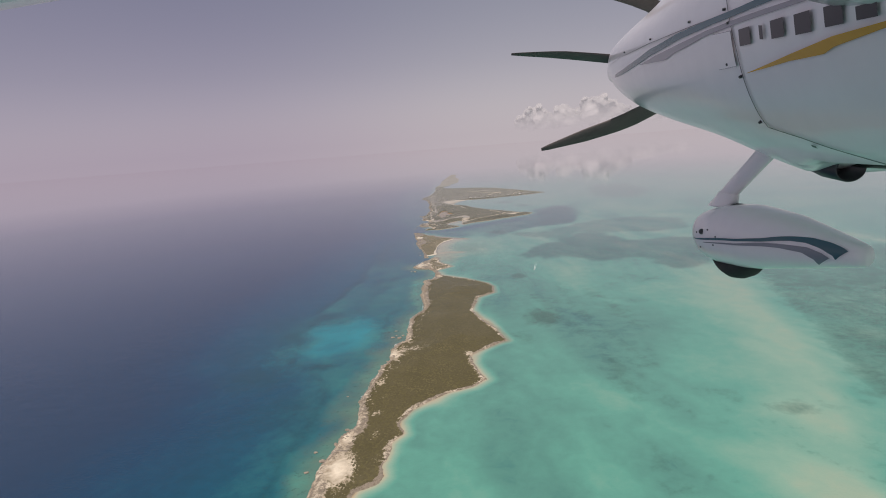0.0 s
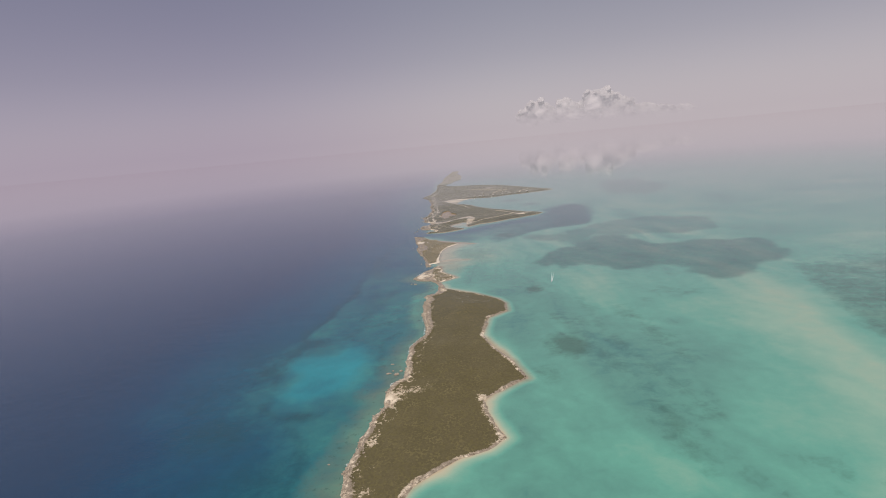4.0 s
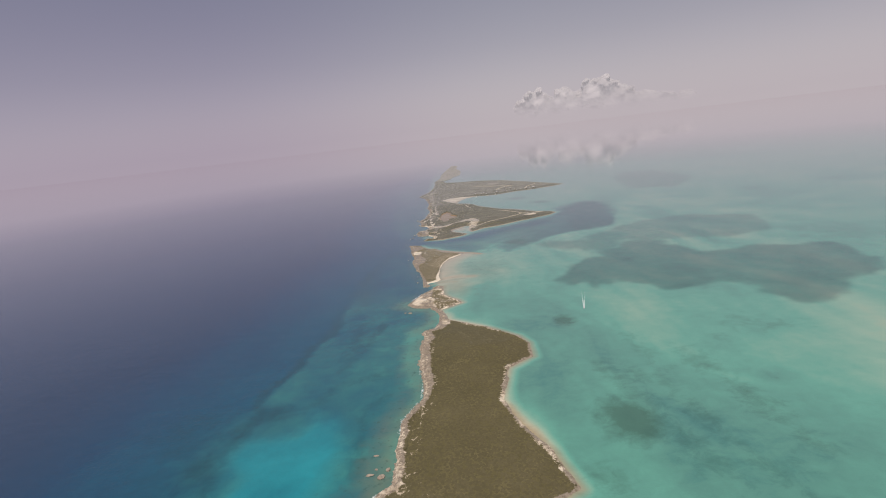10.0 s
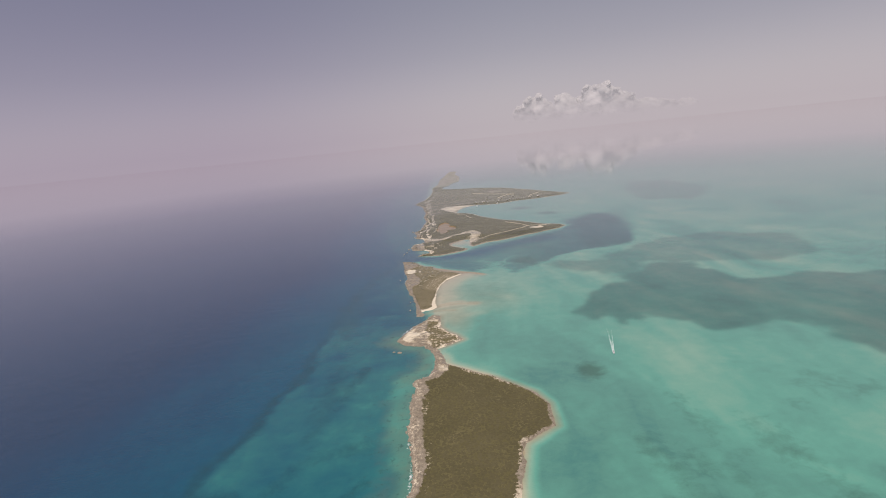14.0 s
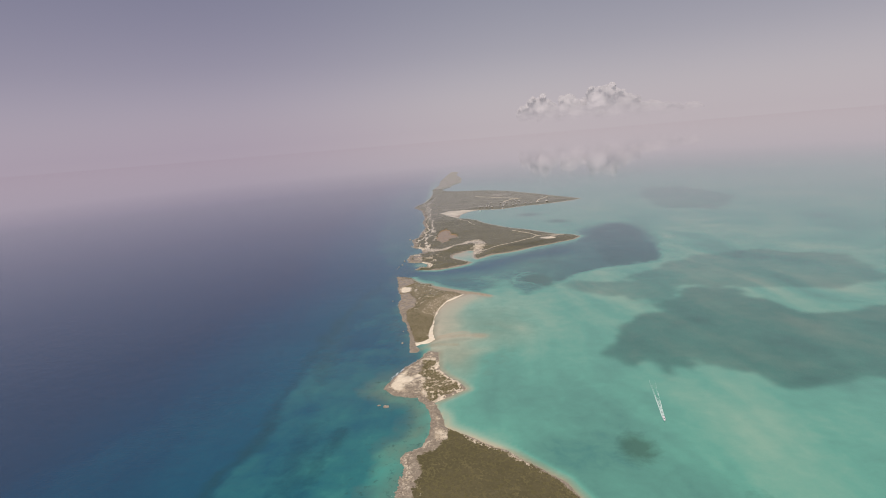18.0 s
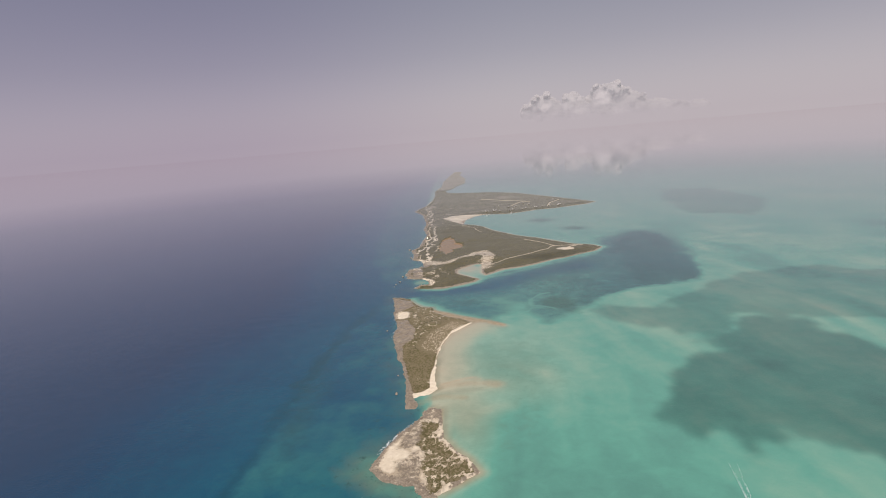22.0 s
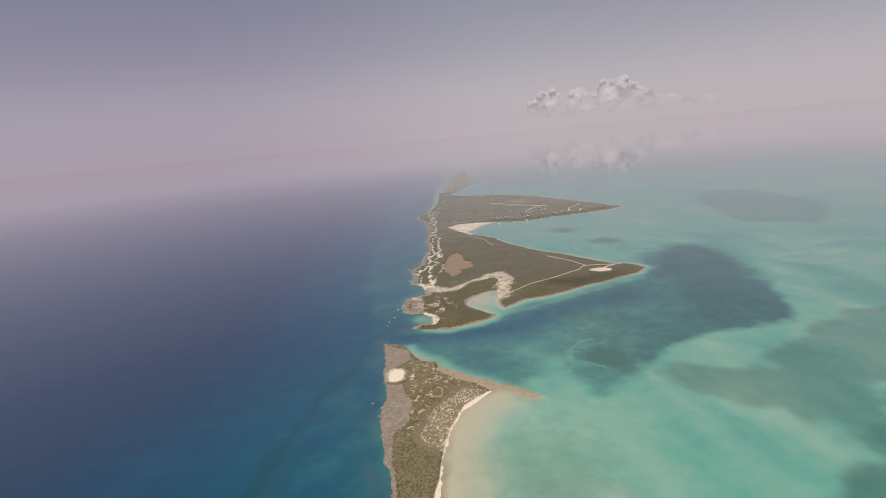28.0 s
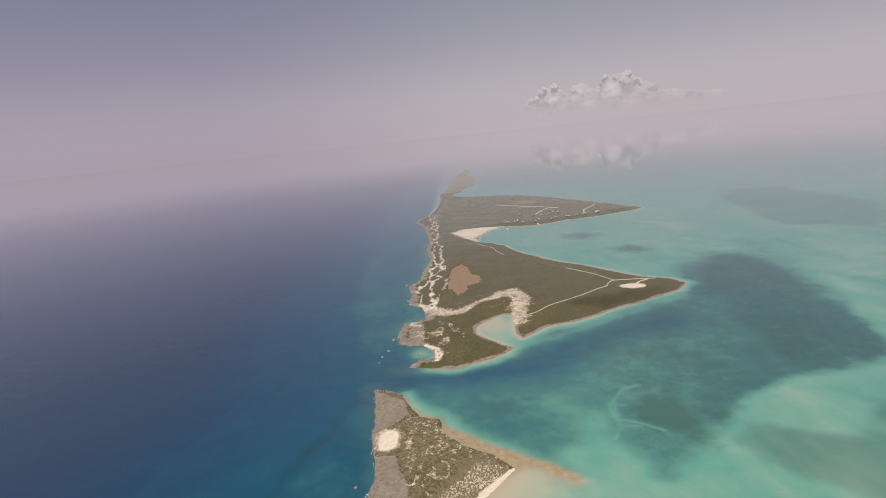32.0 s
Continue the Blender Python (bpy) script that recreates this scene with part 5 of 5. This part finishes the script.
# joints and hatch of the cowling
SEAM = [(1.33, 6), (1.317, -2.9), (1.300, -8.5), (1.273, -17.1), (1.266, -25.5), (1.260, -34.3), (1.251, -38.1)]
line("cowl_joint", SEAM, 0.55, M_CHAR, hull, turn=True)
line("cowl_joint", [(3.022, -2.3), (2.584, 0.1), (2.041, -1.2), (1.696, -3.9), (1.306, -7.4)], 0.14, M_CHAR, hull)
line("belly_joint", [(1.251, -38.1), (1.129, -40.1), (1.05, -41.9), (0.9, -44.5)], 0.16, M_CHAR, hull)
line("drain_slot", [(1.113, -42.1), (1.098, -42.4)], 0.35, M_CHAR, hull)
HATCH = [(1.409, -11.1), (1.294, -12.3), (1.286, -21.1), (1.395, -21.1)]
decal("oil_hatch", [HATCH[3], HATCH[2]], [HATCH[0], HATCH[1]], M_PAINT, hull, "small white access hatch", out=0.004, n=8, na=6)
for (p, q), across in zip(zip(HATCH, HATCH[1:] + HATCH[:1]), (False, True, False, True)):
    line("hatch_gap", [p, q], 0.32 if across else 0.12, M_SILVER, hull, turn=across)
for i in range(3):
    line("hatch_placard", [(1.356, -14.3 - i * 0.7), (1.336, -14.5 - i * 0.7)], 0.12, M_SILVER, hull)


def screw(y, ang, parent, rad=0.0042):
    b = bmesh.new()
    bmesh.ops.create_cone(b, cap_ends=True, segments=10, radius1=rad, radius2=rad * 0.8, depth=0.006)
    c = skin(y, ang)
    nrm = (skin(y, ang, 0.05) - c).normalized()
    b.transform(Matrix.Translation(c + nrm * 0.003) @ nrm.to_track_quat("Z", "Y").to_matrix().to_4x4())
    part("fastener", b, M_CHAR, parent)


for y, a in ((2.503, 3.5), (2.025, 0.9), (1.584, -3.1), (1.329, -6.1), (1.307, -10.0), (1.337, -20.2), (1.281, -24.0), (1.279, -36.8)):
    screw(y, a, hull)


def blade(path, chords, pitch):
    """A scimitar propeller blade along a bent path from its root to its tip, twisted and tapered."""
    b = bmesh.new()
    g = np.array(path, float)
    d = np.r_[0, np.cumsum(np.linalg.norm(np.diff(g, axis=0), axis=1))]
    prev, n = None, 20
    at = [np.array([np.interp(d[-1] * i / n, d, g[:, k]) for k in (0, 1)]) for i in range(n + 1)]
    for _ in range(3):
        at = [at[0]] + [(p + 2 * q + r) / 4 for p, q, r in zip(at[:-2], at[1:-1], at[2:])] + [at[-1]]
    for i in range(n + 1):
        u = i / n
        t = at[min(i + 1, n)] - at[max(i - 1, 0)]
        t /= np.linalg.norm(t)
        chord = float(np.interp(u, (0, 0.35, 0.7, 0.95, 1), chords))
        tw = radians(pitch + 12 * (1 - u))
        ring = []
        for k in range(10):
            a = k / 10 * 2 * math.pi
            c, th = math.cos(a) * chord / 2, math.sin(a) * (0.013 - 0.009 * u)
            across, fore = c * math.cos(tw) - th * math.sin(tw), c * math.sin(tw) + th * math.cos(tw)
            ring.append(b.verts.new((at[i][0] - t[1] * across, 3.4 + fore, at[i][1] + t[0] * across)))
        if prev:
            for k in range(10):
                b.faces.new((prev[k], prev[(k + 1) % 10], ring[(k + 1) % 10], ring[k]))
        else:
            b.faces.new(ring)
        prev = ring
    b.faces.new(prev)
    bmesh.ops.recalc_face_normals(b, faces=b.faces)
    return b


HUB = Vector((1.66, 3.40, 0.41))
sp = bmesh.new()
bmesh.ops.create_uvsphere(sp, u_segments=24, v_segments=14, radius=1.0)
sp.transform(Matrix.Translation(HUB) @ Matrix.Diagonal((0.09, 0.16, 0.09, 1)))
spinner = part("spinner", sp, M_PAINT, plane, "white propeller spinner")
for path, pitch in (([(1.62, 0.42), (1.133, 0.490), (0.823, 0.534), (0.514, 0.555)], 62), ([(1.62, 0.25), (1.413, 0.155), (1.227, 0.080), (1.002, 0.020), (0.851, -0.018), (0.692, -0.059)], 12),
                    ([(1.62, 0.60), (1.466, 0.772), (1.311, 0.838), (1.0, 0.93), (0.75, 1.02)], 52)):
    part("propeller_blade", blade(path, (0.10, 0.112, 0.084, 0.036, 0.02), pitch), M_BLADE, plane, "black curved propeller blade")

# nose gear: leg, wheel fairing, tyre
gear = bmesh.new()
prev = None
for u in np.linspace(0, 1, 10):
    y, z, ch, th = 1.822 + 0.43 * u, -0.02 - 0.32 * u, 0.068 - 0.006 * u, 0.026
    ring = [gear.verts.new((CX + math.cos(t) * th, y + math.sin(t) * ch, z)) for t in np.linspace(0, 2 * math.pi, 16, endpoint=False)]
    if prev:
        for k in range(16):
            gear.faces.new((prev[k], prev[(k + 1) % 16], ring[(k + 1) % 16], ring[k]))
    prev = ring
bmesh.ops.recalc_face_normals(gear, faces=gear.faces)
leg = part("nose_gear_leg", gear, M_PAINT, plane, "white faired nose gear leg")
# y, half width, top, bottom
PANT = [(2.356, 0.02, -0.450, -0.472), (2.33, 0.06, -0.401, -0.495), (2.30, 0.085, -0.381, -0.532), (2.27, 0.10, -0.360, -0.549), (2.21, 0.115, -0.341, -0.576), (2.12, 0.125, -0.318, -0.578), (1.975, 0.125, -0.304, -0.562),
        (1.885, 0.12, -0.308, -0.545), (1.76, 0.10, -0.315, -0.513), (1.61, 0.07, -0.337, -0.476), (1.48, 0.04, -0.358, -0.442), (1.445, 0.03, -0.365, -0.434), (1.428, 0.015, -0.372, -0.424)]


def pant_point(y, s, out=0.0):
    a = np.array(PANT)[::-1]
    w, t, b = (float(np.interp(y, a[:, 0], a[:, i])) for i in (1, 2, 3))
    c, q = math.cos(radians(s)), math.sin(radians(s))
    rr = (abs(c) ** 2.3 + abs(q) ** 2.3) ** (-1 / 2.3)
    return Vector((CX - (w + out) * c * rr, y, (t + b) / 2 + ((t - b) / 2 + out) * q * rr))


pb = bmesh.new()
rows = [[pb.verts.new(pant_point(float(y), a)) for a in range(0, 360, 9)] for y in np.linspace(2.356, 1.428, 48)]
for a, b in zip(rows[:-1], rows[1:]):
    for j in range(len(a)):
        pb.faces.new((a[j], a[(j + 1) % len(a)], b[(j + 1) % len(a)], b[j]))
pb.faces.new(rows[0])
pb.faces.new(rows[-1])
bmesh.ops.recalc_face_normals(pb, faces=pb.faces)
pant = part("wheel_fairing", pb, M_PAINT, plane, "white teardrop wheel fairing with teal swoosh")


decal("teal_swoosh", [(2.25, -10.5), (2.154, -8.2), (1.901, -1.2), (1.763, 3.7), (1.652, 16.2), (1.591, 19.1), (1.542, 10.4), (1.505, -7.6), (1.497, -22.4)],
      [(2.25, -9.5), (2.153, -4.7), (1.901, 3.0), (1.765, 10.7), (1.658, 26.7), (1.582, 36.4), (1.516, 37.0), (1.477, 28.9), (1.461, 19.6)], M_TEAL, pant, "teal swoosh", 0.003, on=pant_point)
decal("grey_swoosh", [(2.125, -12.6), (1.9, -8.7), (1.692, -4.5), (1.606, -8.6), (1.567, -26.0), (1.56, -45.2)],
      [(2.124, -11.5), (1.9, -5.4), (1.693, 4.8), (1.588, 8.2), (1.54, -2.6), (1.514, -17.5)], M_SILVER, pant, "silver-grey swoosh", 0.003, on=pant_point)
line("cuff_gap", [(2.26, 48), (2.243, 56), (2.219, 66), (2.178, 75), (2.10, 84)], 1.6, M_CHAR, pant, "dark gap under the leg", on=pant_point)
line("nose_joint", [(2.24, -34), (2.235, -10), (2.235, 20), (2.25, 44)], 0.35, M_SILVER, pant, on=pant_point, turn=True)
for y, a, rad in ((2.145, 8, 0.013), (2.297, 48, 0.004), (2.199, 6, 0.004), (2.096, 12.4, 0.004), (2.03, 1, 0.004), (2.049, -15, 0.004), (2.168, -24.5, 0.004)):
    b = bmesh.new()
    bmesh.ops.create_icosphere(b, subdivisions=2, radius=rad)
    b.transform(Matrix.Translation(pant_point(y, a)))
    part("fastener", b, M_CHAR, pant)
cuff = bmesh.new()
prev = None
for u in np.linspace(0, 1, 6):
    ring = [cuff.verts.new((CX + math.cos(t) * (0.03 + 0.012 * u), 2.165 + 0.03 * u + math.sin(t) * (0.062 + 0.02 * u), -0.272 - 0.06 * u)) for t in np.linspace(0, 2 * math.pi, 18, endpoint=False)]
    if prev:
        for k in range(18):
            cuff.faces.new((prev[k], prev[(k + 1) % 18], ring[(k + 1) % 18], ring[k]))
    prev = ring
bmesh.ops.recalc_face_normals(cuff, faces=cuff.faces)
part("leg_cuff", cuff, M_PAINT, leg, "flared white cuff")
ty = bmesh.new()
n1, n2 = 36, 12
rows = [[ty.verts.new((CX + 0.065 * math.cos(t), 2.075 + (0.11 + 0.05 * math.sin(t)) * math.cos(p), -0.470 + (0.11 + 0.05 * math.sin(t)) * math.sin(p)))
         for t in np.linspace(0, 2 * math.pi, n2, endpoint=False)] for p in np.linspace(0, 2 * math.pi, n1, endpoint=False)]
for i in range(n1):
    for j in range(n2):
        ty.faces.new((rows[i][j], rows[(i + 1) % n1][j], rows[(i + 1) % n1][(j + 1) % n2], rows[i][(j + 1) % n2]))
bmesh.ops.recalc_face_normals(ty, faces=ty.faces)
part("nose_tyre", ty, M_RUBBER, plane, "black rubber nose tyre")
# cooling air outlet behind the lower cowling, and the exhaust that leaves through it
def tube(rings, x):
    """A round duct along y: station, height and radius of each ring."""
    b = bmesh.new()
    prev = None
    for y, z, rr in rings:
        ring = [b.verts.new((x + rr * 1.25 * math.cos(t), y, z + rr * math.sin(t))) for t in np.linspace(0, 2 * math.pi, 28, endpoint=False)]
        if prev:
            for k in range(28):
                b.faces.new((prev[k], prev[(k + 1) % 28], ring[(k + 1) % 28], ring[k]))
        prev = ring
    b.faces.new(prev)
    bmesh.ops.recalc_face_normals(b, faces=b.faces)
    return b


part("air_outlet", tube(((1.50, -0.105, 0.020), (1.40, -0.122, 0.030), (1.325, -0.126, 0.034), (1.322, -0.126, 0.031), (1.40, -0.120, 0.02), (1.45, -0.118, 0.004)), 1.085), M_CHAR, plane, "dark round cooling air outlet")
part("exhaust_pipe", tube(((1.42, -0.108, 0.018), (1.30, -0.108, 0.018), (1.15, -0.107, 0.018), (0.9, -0.106, 0.018), (0.9, -0.106, 0.002)), 1.13), M_STEEL, plane, "sooty steel exhaust pipe under the cowling")


def wing():
    """The port wing from root to tip, seen from below."""
    b = bmesh.new()
    prof = [(0.0, 0.0), (0.06, 0.045), (0.25, 0.085), (0.55, 0.07), (1.0, 0.005), (0.55, -0.012), (0.25, -0.02), (0.06, -0.014)]
    prev = None
    for x, lead, ch, z in ((1.25, 0.86, 1.5, 0.140), (0.775, 0.90, 1.4, 0.170), (0.66, 0.90, 1.4, 0.195), (0.4, 0.92, 1.4, 0.275), (-0.1, 0.98, 1.4, 0.335), (-0.5, 1.02, 1.4, 0.340), (-0.70, 1.04, 1.4, 0.321), (-0.83, 1.05, 1.4, 0.312), (-2.2, 1.15, 1.3, 0.36), (-4.3, 1.2, 1.0, 0.46)):
        ring = [b.verts.new((x, lead - u * ch, z + h * ch)) for u, h in prof]
        if prev:
            for k in range(8):
                b.faces.new((prev[k], prev[(k + 1) % 8], ring[(k + 1) % 8], ring[k]))
        else:
            b.faces.new(ring)
        prev = ring
    b.faces.new(prev)
    bmesh.ops.recalc_face_normals(b, faces=b.faces)
    return b


part("wing", wing(), M_PAINT, plane, "white port wing overhead")

# parts narrowed and turned to fit the camera's opening view
VIEW_FIT = Matrix(((0.93663, 0.00138, 0.01284), (-0.00175, 0.99741, -0.00741), (-0.01277, -0.01762, 0.93920)))
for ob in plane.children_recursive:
    ob.data.transform(VIEW_FIT.to_4x4())
